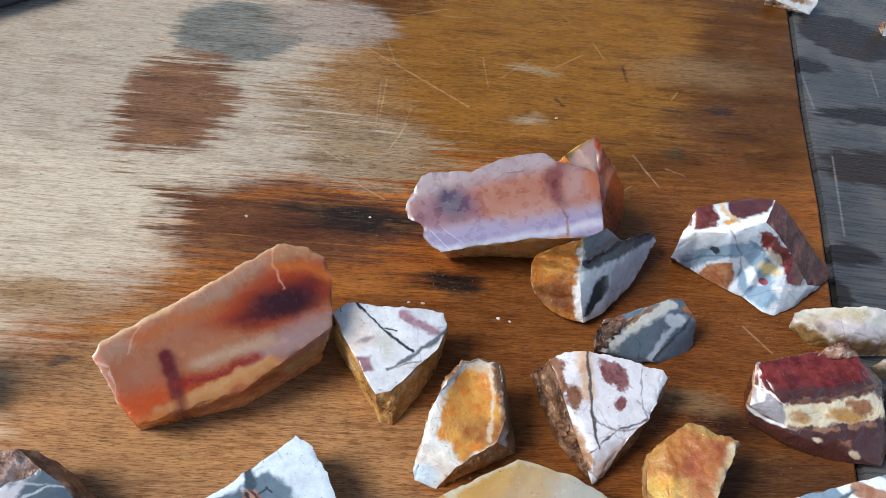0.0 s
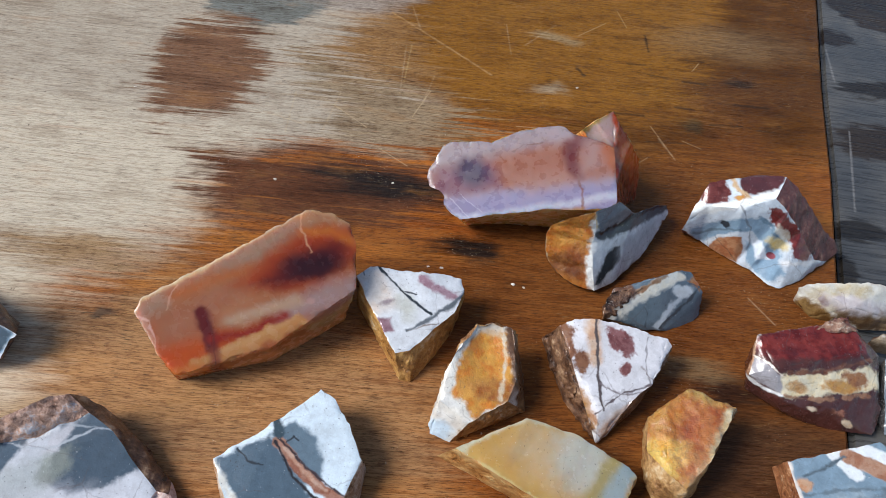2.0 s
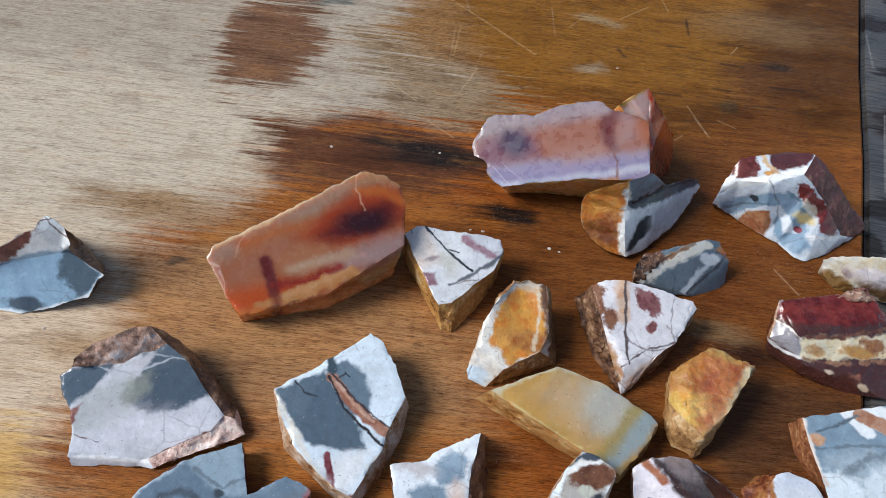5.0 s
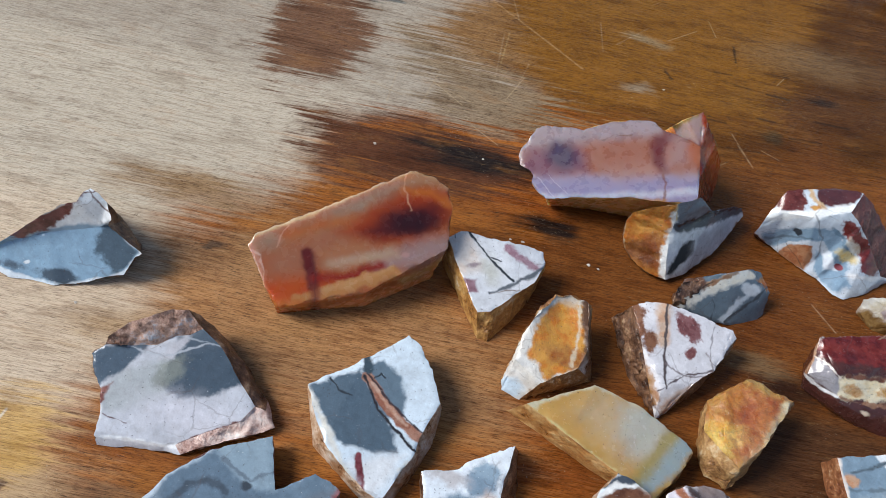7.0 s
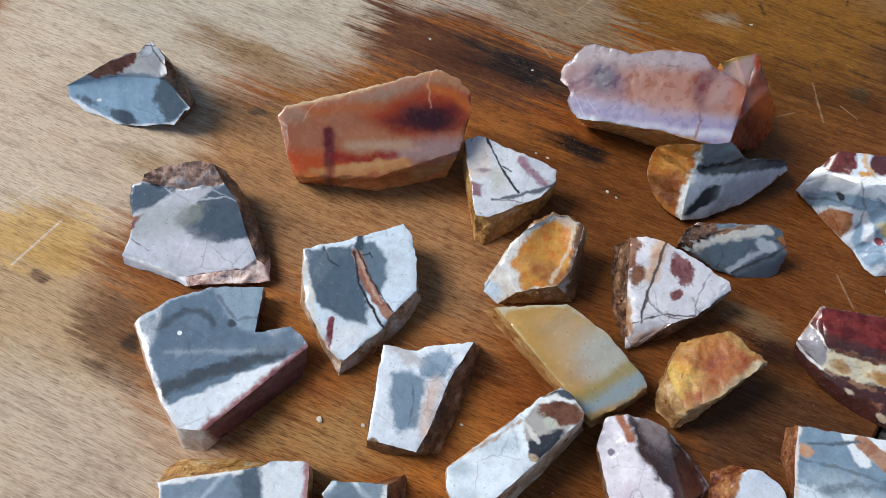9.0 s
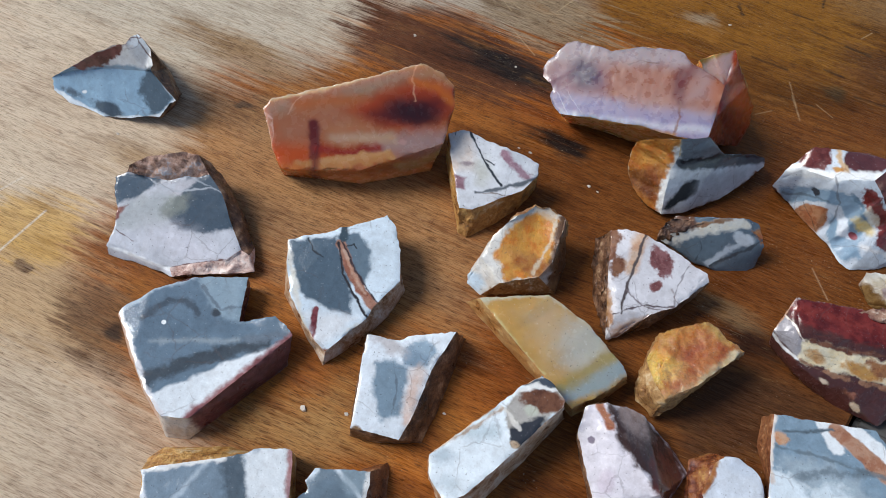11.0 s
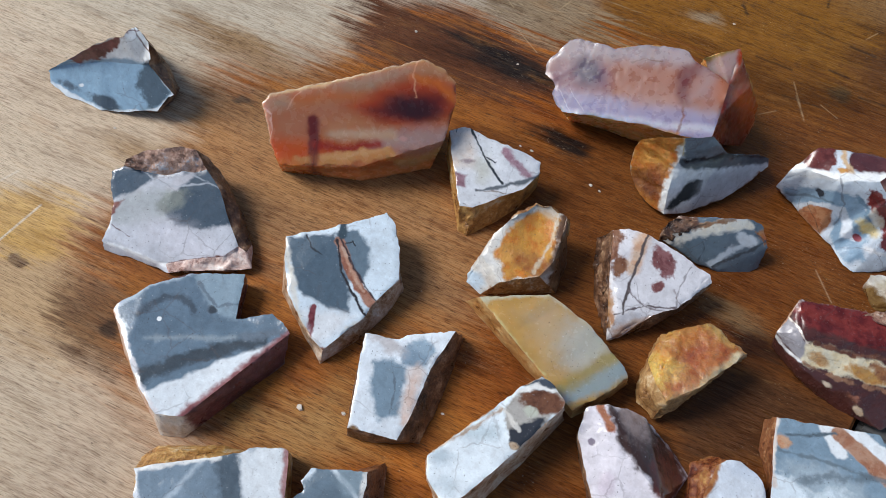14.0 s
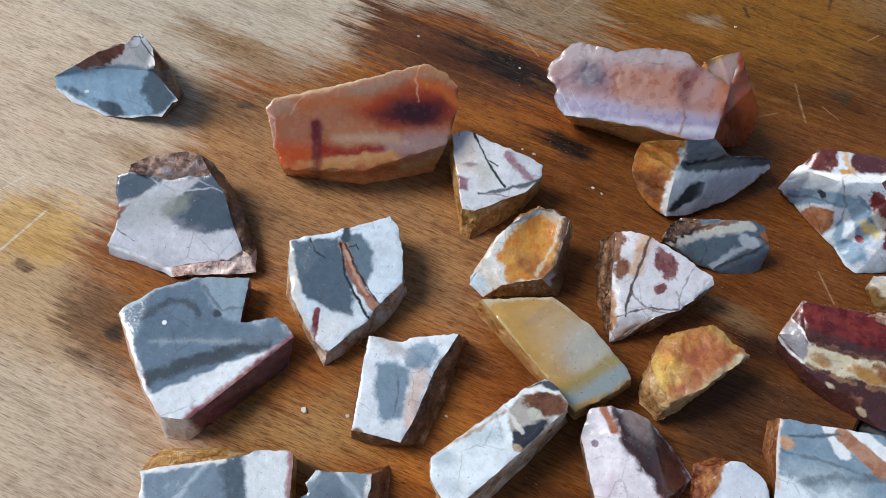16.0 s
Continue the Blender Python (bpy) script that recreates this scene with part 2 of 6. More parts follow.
# ---- wood of the board ----
def board_material():
    k = Kit("wet_plywood")
    # grain runs along x, leaning a little
    g = k.node("ShaderNodeVectorRotate")
    g.rotation_type = "Z_AXIS"
    g.inputs["Angle"].default_value = radians(-4.5)
    k.put(g.inputs["Vector"], k.p)
    p = g.outputs[0]
    sway = k.math("MULTIPLY", k.math("SUBTRACT", k.noise(0.012, 2, at=p), 0.5), 5.0)
    c = k.node("ShaderNodeCombineXYZ")
    k.put(c.inputs[1], sway)
    p = k.vec("ADD", p, c.outputs[0])
    fibre = k.noise(1.0, 4, at=p, stretch=(0.06, 1.0, 0), rough=0.6)
    pores = k.noise(1.0, 3, at=p, stretch=(0.2, 2.6, 0), rough=0.6)
    band = k.noise(1.0, 3, at=p, stretch=(0.006, 0.07, 0))
    wide = k.noise(0.022, 3, at=p)
    jag = k.noise(1.0, 4, at=p, stretch=(0.02, 0.42, 0), rough=0.7)
    fray = k.math("SUBTRACT", jag, 0.5)
    w = k.vec("SUBTRACT", k.noise(0.05, 3, colour=True), (0.5, 0.5, 0.5))
    k.warp = k.vec("ADD", k.p, k.vec("MULTIPLY", w, (22, 12, 0)))
    brown = k.mix(k.ramp(band, 0.35, 0.65), (0.24, 0.066, 0.014), (0.42, 0.145, 0.026))
    brown = k.mix(k.ramp(wide, 0.35, 0.7, 0, 0.6), brown, (0.30, 0.14, 0.034))
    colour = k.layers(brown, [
        # orange varnish at the back
        ("poly", [-35.6, 360, 250.1, 439.1, 176.8, 237, 91.8, 221.3, 11.5, 232.8, -49.9, 256.9], 14, 30, (0.105, 0.038, 0.005)),
        ("poly", [-4.1, 144.7, 143.9, 250.8, 182.7, 167.8, 178, 89.2, 65.2, 27.6], 16, 30, (0.165, 0.056, 0.014), 0.85),
        ("blob", [69.5, 259.2, 70, 20, 4], 8, 26, (0.17, 0.062, 0.014), 0.7),
        ("blob", [146.1, 273.1, 45, 14, 4], 8, 26, (0.10, 0.04, 0.014), 0.7),
        # tan, half dry, front left; part of its paleness is painted sky sheen
        ("poly", [-199.1, 27.1, -143.4, 81.9, -72.3, 80.3, -68.2, 6.1, -37.7, -15.6, -32.1, -43.2, -90.7, -74.8], 14, 30, (0.54, 0.385, 0.23), 0.9),
        # pale grey patch: sky reflected by the board, painted in
        ("blob", [-75.5, -26.9, 60, 28, 10], 12, 30, (0.58, 0.48, 0.375), 0.85),
        ("poly", [-21.5, 11.2, 3.3, 35.6, 16.8, 20.3, 4.1, 7.5, -17.9, 3.1], 10, 20, (0.42, 0.25, 0.10), 0.8),
        # bleached, dry, back left
        ("poly", [-356.4, 311.9, -122.1, 352.9, -28.8, 314.3, 11.5, 232.8, -7.9, 202.8, -58.1, 193.5, -228.4, 139.1], 8, 60, (0.43, 0.375, 0.31)),
        ("poly", [-267.8, 192.3, -66, 207.5, -66.7, 172.1, -77.3, 149.8, -96.9, 128.4, -115.9, 109.1, -188, 84.6], 16, 60, (0.56, 0.495, 0.405)),
        ("poly", [-121.5, 110.3, -58.4, 130.9, -14.6, 121.4, 22.9, 103.2, 29, 69.3, -41.1, 58.9, -99.8, 66.8], 14, 40, (0.43, 0.27, 0.14), 0.6),
        # half-dry tan wood, greyed and lightened to hold the left-hand sheen
        ("poly", [-210, 125, -150, 118, -114, 104, -100, 84, -108, 40, -128, 20, -220, 20], 12, 40, (0.66, 0.55, 0.43), 0.9),
        ("blob", [-112, 74, 14, 4, 20], 4, 20, (0.34, 0.19, 0.065), 0.6),
        ("blob", [-111.3, 134.4, 22, 7, 4], 5, 26, (0.28, 0.15, 0.05), 0.8),
        ("poly", [-49.9, 256.9, -26.8, 300.6, 42.1, 381.5, 150.2, 364.5, 114.7, 253.4, 35.3, 230.6, -17.4, 236.8], 12, 60, (0.27, 0.118, 0.016), 0.85),
        ("poly", [-52.9, 248.5, -23.8, 247.2, 21.3, 227.8, 36.1, 211, 0.7, 204.4, -31.4, 211], 8, 90, (0.21, 0.115, 0.04), 0.85),
        ("poly", [-46.1, 238.8, -13.4, 242, 26.3, 222.1, 1.4, 198.4, -25, 199.7], 6, 110, (0.36, 0.30, 0.22), 0.5),
        ("blob", [-82.6, 289.3, 27, 24, 4], 3, 20, (0.17, 0.185, 0.18), 0.95),
        ("blob", [-41.2, 306.4, 30, 20, 10], 5, 24, (0.33, 0.28, 0.25), 0.85),
        ("blob", [-93.5, 234.2, 23, 30, 0], 5, 60, (0.17, 0.072, 0.032), 0.92),
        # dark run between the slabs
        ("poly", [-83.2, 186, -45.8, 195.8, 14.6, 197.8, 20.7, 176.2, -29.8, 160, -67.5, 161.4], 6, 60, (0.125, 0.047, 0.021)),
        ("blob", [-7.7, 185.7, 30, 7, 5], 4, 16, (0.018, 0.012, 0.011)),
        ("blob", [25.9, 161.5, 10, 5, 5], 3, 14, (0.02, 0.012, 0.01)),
        ("blob", [117.6, 246.8, 5, 4, 0], 2, 6, (0.07, 0.045, 0.02), 0.8),
        ("blob", [143.7, 278.6, 7, 2.2, 5], 1.5, 6, (0.04, 0.02, 0.012)),
        ("blob", [53.1, 255, 9, 3, 5], 2, 8, (0.34, 0.27, 0.19), 0.8),
        ("blob", [54.4, 290.5, 8, 3, 5], 2, 8, (0.32, 0.24, 0.14), 0.7),
        ("blob", [138.2, 307.2, 34, 12, 8], 8, 16, (0.24, 0.15, 0.075), 0.6),
        # front: yellow patch, dark brown halo, dark corner with painted shade
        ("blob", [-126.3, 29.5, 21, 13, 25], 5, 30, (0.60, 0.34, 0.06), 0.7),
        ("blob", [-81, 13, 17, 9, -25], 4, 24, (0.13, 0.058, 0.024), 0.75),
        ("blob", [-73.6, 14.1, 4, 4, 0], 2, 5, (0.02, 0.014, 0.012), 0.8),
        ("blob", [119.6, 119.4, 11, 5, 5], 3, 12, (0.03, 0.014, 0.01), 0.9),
        # wet wood with the orange chunk's cast shade painted in
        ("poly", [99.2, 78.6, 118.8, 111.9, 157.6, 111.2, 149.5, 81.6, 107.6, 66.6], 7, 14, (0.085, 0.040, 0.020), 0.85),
        ("blob", [107.9, 126.1, 10, 5, 5], 3, 10, (0.21, 0.145, 0.08), 0.7),
        ("blob", [-91.7, 114.2, 2.6, 1.8, 0], 0.8, 2, (0.10, 0.07, 0.05), 0.8),
        ("blob", [-117.1, 19.3, 3, 2.4, 0], 0.9, 2, (0.16, 0.10, 0.07), 0.8),
        # scratches
        ("scratch", [0.9, -22.7, 290.3, 4.1, 272.9, 26.8, 257.9], 0.5, 0.8, (0.42, 0.25, 0.11), 0.8),
        ("scratch", [1.3, 115.5, 274.6, 126.5, 274.7], 0.7, 3, (0.035, 0.018, 0.01), 0.8),
        ("scratch", [1, 94.1, 275.9, 107.6, 274.9], 0.7, 3, (0.035, 0.018, 0.01), 0.8),
        ("scratch", [1.6, 65.8, 271.5, 68.8, 267.8], 0.7, 3, (0.035, 0.018, 0.01), 0.8),
        ("scratch", [1.2, 138.8, 264.1, 154.5, 265.1], 0.7, 3, (0.035, 0.018, 0.01), 0.8),
        ("scratch", [0.9, 110.4, 256.1, 119, 256.1], 0.7, 3, (0.035, 0.018, 0.01), 0.8),
        ("scratch", [1, 80.1, 246, 95.5, 247.1], 0.7, 3, (0.035, 0.018, 0.01), 0.8),
        ("scratch", [1.4, 99.1, 303.4, 100.1, 292.3], 0.7, 3, (0.035, 0.018, 0.01), 0.8),
        ("scratch", [0.8, 89.2, 280.9, 98.2, 281.7], 0.7, 3, (0.035, 0.018, 0.01), 0.8),
        ("scratch", [0.8, 125.5, 248.3, 140.3, 250.3], 0.7, 3, (0.035, 0.018, 0.01), 0.8),
        ("scratch", [0.8, 96.2, 231.8, 111.4, 233.8], 0.7, 3, (0.035, 0.018, 0.01), 0.8),
        ("scratch", [0.9, 147.7, 249.3, 163, 250.2], 0.7, 3, (0.035, 0.018, 0.01), 0.8),
        ("scratch", [0.8, 114.5, 289.6, 126.8, 290.8], 0.7, 3, (0.035, 0.018, 0.01), 0.8),
        ("scratch", [0.5, -13.1, 267.6, -11.5, 237.3], 0.4, 0.8, (0.52, 0.4, 0.26), 0.35),
        ("scratch", [0.5, -8.2, 281.2, -14.5, 298.3], 0.4, 0.8, (0.52, 0.4, 0.26), 0.35),
        ("scratch", [0.5, 1.8, 251.3, -1.3, 231.6], 0.4, 0.8, (0.52, 0.4, 0.26), 0.35),
        ("scratch", [0.45, 31.3, 295.1, 34.8, 273.8], 0.4, 0.8, (0.52, 0.4, 0.26), 0.35),
        ("scratch", [0.6, -38.9, 209.3, -36, 232], 0.4, 0.8, (0.52, 0.4, 0.26), 0.35),
        ("scratch", [0.5, -54.3, 228, -53.3, 204.8], 0.4, 0.8, (0.52, 0.4, 0.26), 0.35),
        ("scratch", [0.5, -64.4, 213.9, -48.1, 210.7], 0.4, 0.8, (0.52, 0.4, 0.26), 0.35),
        ("scratch", [0.5, -37.1, 223, -17.3, 216.7], 0.4, 0.8, (0.52, 0.4, 0.26), 0.35),
        ("scratch", [0.5, -29.6, 207.7, -12.4, 214.4], 0.4, 0.8, (0.52, 0.4, 0.26), 0.35),
        ("scratch", [0.5, 101.3, 234.5, 107.8, 223.4], 0.4, 0.8, (0.52, 0.4, 0.26), 0.35),
        ("scratch", [0.45, 8.7, 225.8, 26.8, 236.5], 0.4, 0.8, (0.52, 0.4, 0.26), 0.35),
        ("scratch", [0.45, -13.3, 217.8, 8.4, 229.2], 0.4, 0.8, (0.52, 0.4, 0.26), 0.35),
        ("scratch", [0.4, 41, 282.3, 55.4, 301], 0.4, 0.8, (0.52, 0.4, 0.26), 0.35),
        ("scratch", [0.6, -10.8, 269.6, -10.8, 244.3], 0.4, 0.8, (0.45, 0.32, 0.15), 0.6),
        ("scratch", [0.8, -144.7, 35.9, -140.8, 45.7], 0.4, 0.3, (0.72, 0.64, 0.54), 0.9),
        ("scratch", [0.8, -127.6, 17.4, -124.6, 38.9], 0.4, 0.3, (0.72, 0.64, 0.54), 0.9),
        ("scratch", [0.6, -163.6, 268.3, -135.4, 264.9], 0.4, 0.4, (0.62, 0.58, 0.52), 0.6),
        ("scratch", [0.5, 98.4, 241.1, 107.5, 224.2], 0.4, 0.6, (0.42, 0.28, 0.16), 0.6),
        ("scratch", [0.5, 130.5, 158.4, 139.1, 148.5], 0.4, 0.6, (0.5, 0.36, 0.24), 0.6),
    ], fray)
    # fibres, pores, pale flecks, rubbed dust; all weaker where the wood is dry
    bw = k.node("ShaderNodeRGBToBW")
    k.put(bw.inputs[0], colour)
    wet = k.ramp(bw.outputs[0], 0.20, 0.42, 1.0, 0.66)
    by = lambda v: k.math("MULTIPLY", v, wet)
    fine = k.noise(1.0, 3, at=p, stretch=(0.28, 3.2, 0), rough=0.7)
    colour = k.mix(by(k.ramp(fibre, 0.34, 0.56, 0.5, 0.0)), colour, (0.40, 0.30, 0.24), "MULTIPLY")
    colour = k.mix(by(k.ramp(fine, 0.36, 0.52, 0.8, 0.0)), colour, (0.36, 0.27, 0.22), "MULTIPLY")
    colour = k.mix(by(k.ramp(pores, 0.57, 0.66, 0.0, 0.7)), colour, (0.04, 0.022, 0.013))
    colour = k.mix(k.ramp(k.noise(1.0, 3, at=p, stretch=(0.16, 1.8, 0)), 0.60, 0.74, 0, 0.16), colour, (0.56, 0.40, 0.20))
    blotch = k.noise(1.0, 5, at=p, stretch=(0.03, 0.11, 0), rough=0.68)
    colour = k.mix(by(k.ramp(blotch, 0.34, 0.50, 0.55, 0.0)), colour, (0.42, 0.33, 0.26), "MULTIPLY")
    colour = k.mix(by(k.ramp(blotch, 0.54, 0.70, 0.0, 0.22)), colour, (0.40, 0.18, 0.05))
    dust = k.math("MULTIPLY", k.ramp(k.noise(1.1, 3, rough=0.7), 0.62, 0.72), k.ramp(k.noise(0.035, 4), 0.5, 0.66, 0.0, 0.75))
    colour = k.mix(dust, colour, (0.62, 0.54, 0.42))
    smear = k.ramp(k.noise(1.0, 4, at=p, stretch=(0.05, 0.16, 0), rough=0.7), 0.60, 0.72, 0.0, 0.6)
    colour = k.mix(by(smear), colour, (0.07, 0.03, 0.014))
    spots = k.ramp(k.noise(0.42, 3, at=p, stretch=(0.6, 1, 1), rough=0.6), 0.70, 0.75, 0.0, 0.7)
    colour = k.mix(spots, colour, (0.05, 0.028, 0.016))
    rng = random.Random(5)
    marks = []
    for n in range(12):
        x, y, a, r = rng.uniform(-40, 130), rng.uniform(195, 330), rng.uniform(-1.3, 1.3), rng.uniform(6, 20)
        marks.append(("scratch", [0.35, x, y, x + r * math.cos(a), y + r * math.sin(a)], 0.25, 0.5, (0.55, 0.42, 0.26), 0.4))
    colour = k.layers(colour, marks, fray)
    colour = k.mix(1.0, colour, (1.02, 1.0, 0.93), "MULTIPLY")
    k.set(base_color=colour, roughness=k.ramp(k.math("ADD", wide, k.math("MULTIPLY", fibre, 0.4)), 0.5, 0.9, 0.2, 0.5))
    k.shader.inputs["Specular IOR Level"].default_value = 0.10
    k.bump(k.math("ADD", k.math("MULTIPLY", fibre, 0.7), k.math("ADD", k.math("MULTIPLY", pores, 0.5), k.math("MULTIPLY", fine, 0.4))), 0.7, 0.0007)
    return k.mat


def plank_material():
    k = Kit("weathered_grey_plank")
    w = k.vec("SUBTRACT", k.noise(0.08, 3, colour=True), (0.5, 0.5, 0.5))
    k.warp = k.vec("ADD", k.p, k.vec("MULTIPLY", w, (8, 6, 0)))
    fibre = k.noise(1.0, 4, stretch=(0.05, 0.9, 0))
    fray = k.math("SUBTRACT", k.noise(1.0, 3, stretch=(0.05, 0.3, 0)), 0.5)
    colour = k.layers(k.mix(k.ramp(k.noise(0.03, 3), 0.35, 0.65), (0.105, 0.10, 0.092), (0.058, 0.06, 0.062)), [
        ("blob", [227.9, 362.2, 26, 20, -10], 1.2, 8, (0.022, 0.014, 0.009)),
        ("blob", [199.3, 330.4, 11, 6, 0], 1, 8, (0.022, 0.015, 0.011)),
        ("blob", [224.7, 351.1, 12, 8, -20], 1, 8, (0.03, 0.018, 0.010)),
        ("blob", [219.5, 294.5, 26, 7, 8], 1.2, 10, (0.02, 0.014, 0.009)),
        ("blob", [213.4, 258, 30, 12, 8], 1.5, 14, (0.028, 0.017, 0.009)),
        ("blob", [183.9, 202.1, 12, 6, 8], 1.5, 10, (0.02, 0.016, 0.012)),
        ("blob", [172.9, 179.6, 5, 14, 8], 1.5, 10, (0.02, 0.016, 0.012)),
        ("scratch", [0.9, 193.7, 319.7, 193.2, 295.2], 0.4, 1, (0.24, 0.23, 0.22), 0.5),
        ("scratch", [0.9, 193, 261.4, 184.7, 212.7], 0.4, 1, (0.24, 0.23, 0.22), 0.5),
        ("scratch", [0.9, 233, 333.3, 230.7, 312], 0.4, 1, (0.24, 0.23, 0.22), 0.5),
    ], fray)
    colour = k.mix(k.ramp(fibre, 0.35, 0.62, 0.6, 0.0), colour, (0.4, 0.38, 0.36), "MULTIPLY")
    k.set(base_color=colour, roughness=k.ramp(fibre, 0.3, 0.7, 0.2, 0.5))
    k.bump(fibre, 0.5, 0.0006)
    return k.mat


def plain_material(name, colour, rough=0.8):
    k = Kit(name)
    n = k.noise(0.01, 5)
    k.set(base_color=k.mix(k.ramp(n, 0.3, 0.7), colour, tuple(c * 0.7 for c in colour)), roughness=rough)
    k.bump(k.noise(0.05, 4), 0.3, 0.002)
    return k.mat


# ---- geometry kit ----
def link(name, bm, material, parent=None, label=""):
    me = bpy.data.meshes.new(name)
    bm.to_mesh(me)
    bm.free()
    me.materials.append(material)
    ob = new(name, me)
    if parent:
        ob.parent = parent
    return tagged(ob, label)


def part(name, bm, material, parent, label=""):
    return link(name, bm, material, parent, label)


def slab(name, corners, low, high, material, bevel=0.001, parent=None):
    bm = bmesh.new()
    top = [bm.verts.new((x, y, high)) for x, y in corners]
    bottom = [bm.verts.new((x, y, low)) for x, y in corners]
    bm.faces.new(top)
    bm.faces.new(bottom[::-1])
    for i in range(len(corners)):
        j = (i + 1) % len(corners)
        bm.faces.new((top[j], top[i], bottom[i], bottom[j]))
    bmesh.ops.recalc_face_normals(bm, faces=bm.faces)
    if bevel:
        bmesh.ops.bevel(bm, geom=list(bm.edges), offset=bevel, segments=2, affect="EDGES")
    return link(name, bm, material, parent)


def stone(name, kind, points, face, rind, label, category="stone", steep=0.55, rough=1.0, chip=0.7, cut=0.10, seed=0, group="stones on the board", base=0.0, merge=8, hollow=None, crusts=()):
    """A broken stone from corner points in mm. hull: the block round the points, resting on the board; prism: a sawn slab whose upper
    outline is given, with its foot where the foot steps out. Faces flatter than steep are the face, the rest the rind."""
    pts = [tuple(p) for p in points]
    cx, cy = sum(p[0] for p in pts) / len(pts), sum(p[1] for p in pts) / len(pts)
    bm = bmesh.new()
    V = lambda x, y, z: bm.verts.new(((x - cx) / 1000, (y - cy) / 1000, z / 1000))
    if kind == "hull":
        for p in pts:
            V(*p)
        for p in pts:
            if p[2] > 3:
                V(cx + (p[0] - cx) * 0.86, cy + (p[1] - cy) * 0.86, 0)
        out = bmesh.ops.convex_hull(bm, input=list(bm.verts))
        bmesh.ops.delete(bm, geom=[v for v in {*out["geom_interior"], *out["geom_unused"]} if isinstance(v, bmesh.types.BMVert)], context="VERTS")
        bmesh.ops.dissolve_limit(bm, angle_limit=radians(merge), verts=list(bm.verts), edges=list(bm.edges))
    else:
        area = sum(a[0] * b[1] - b[0] * a[1] for a, b in zip(pts, pts[1:] + pts[:1]))
        if area < 0:
            pts.reverse()
        top = [V(*p[:3]) for p in pts]
        foot = [V(*(p[3:5] if len(p) > 3 else (cx + (p[0] - cx) * 0.97, cy + (p[1] - cy) * 0.97)), 0) for p in pts]
        lid = bm.faces.new(top)
        bm.faces.new(foot[::-1])
        for i in range(len(pts)):
            j = (i + 1) % len(pts)
            bm.faces.new((top[i], foot[i], foot[j], top[j]))
    bmesh.ops.recalc_face_normals(bm, faces=list(bm.faces))
    bm.normal_update()
    for f in bm.faces:
        f.material_index = 0 if (f == lid if kind == "prism" else f.normal.z > steep) else 1
    thing = carve(name, bm, cx, cy, [("cut_face", face, None, ""), ("rind", rind, 1.0, "")], label, category, rough, chip, cut, seed, group, base, hollow)
    for n, (corners, mat, *rest) in enumerate(crusts):
        title, words, coarse = rest or ("crust", "rough crumbly crust", 1.1)
        part(title, lump([(x - cx, y - cy, z) for x, y, z in corners], seed + n, coarse), mat, thing, words)
    return thing


def block(name, corners, facets, slots, label, category="stone", rough=0.5, chip=0.6, cut=0.10, seed=0, group="stones on the board", foot=0.95, tuck=(0, 0)):
    """A broken stone from its upper corners in mm and the flat facets between them, each (corner numbers, slot); below its rim it drops to the board, tucked in by so much of its height.
    slots: (part name, material, how coarse, words); the last one is also the side below the rim."""
    cx, cy = sum(c[0] for c in corners) / len(corners), sum(c[1] for c in corners) / len(corners)
    bm = bmesh.new()
    top = [bm.verts.new(((x - cx) / 1000, (y - cy) / 1000, max(z, 0.3) / 1000)) for x, y, z in corners]
    for turn, slot in facets:
        bm.faces.new([top[i] for i in turn]).material_index = slot
    rim = [e for e in bm.edges if len(e.link_faces) == 1]
    low = {}
    for e in rim:
        for v in e.verts:
            low.setdefault(v, bm.verts.new((v.co.x * foot + v.co.z * tuck[0], v.co.y * foot + v.co.z * tuck[1], 0.0)) if v not in low else low[v])
    for e in rim:
        bm.faces.new((e.verts[0], e.verts[1], low[e.verts[1]], low[e.verts[0]])).material_index = len(slots) - 1
    bmesh.ops.holes_fill(bm, edges=[e for e in bm.edges if len(e.link_faces) == 1], sides=0)
    bmesh.ops.recalc_face_normals(bm, faces=list(bm.faces))
    return carve(name, bm, cx, cy, slots, label, category, rough, chip, cut, seed, group)


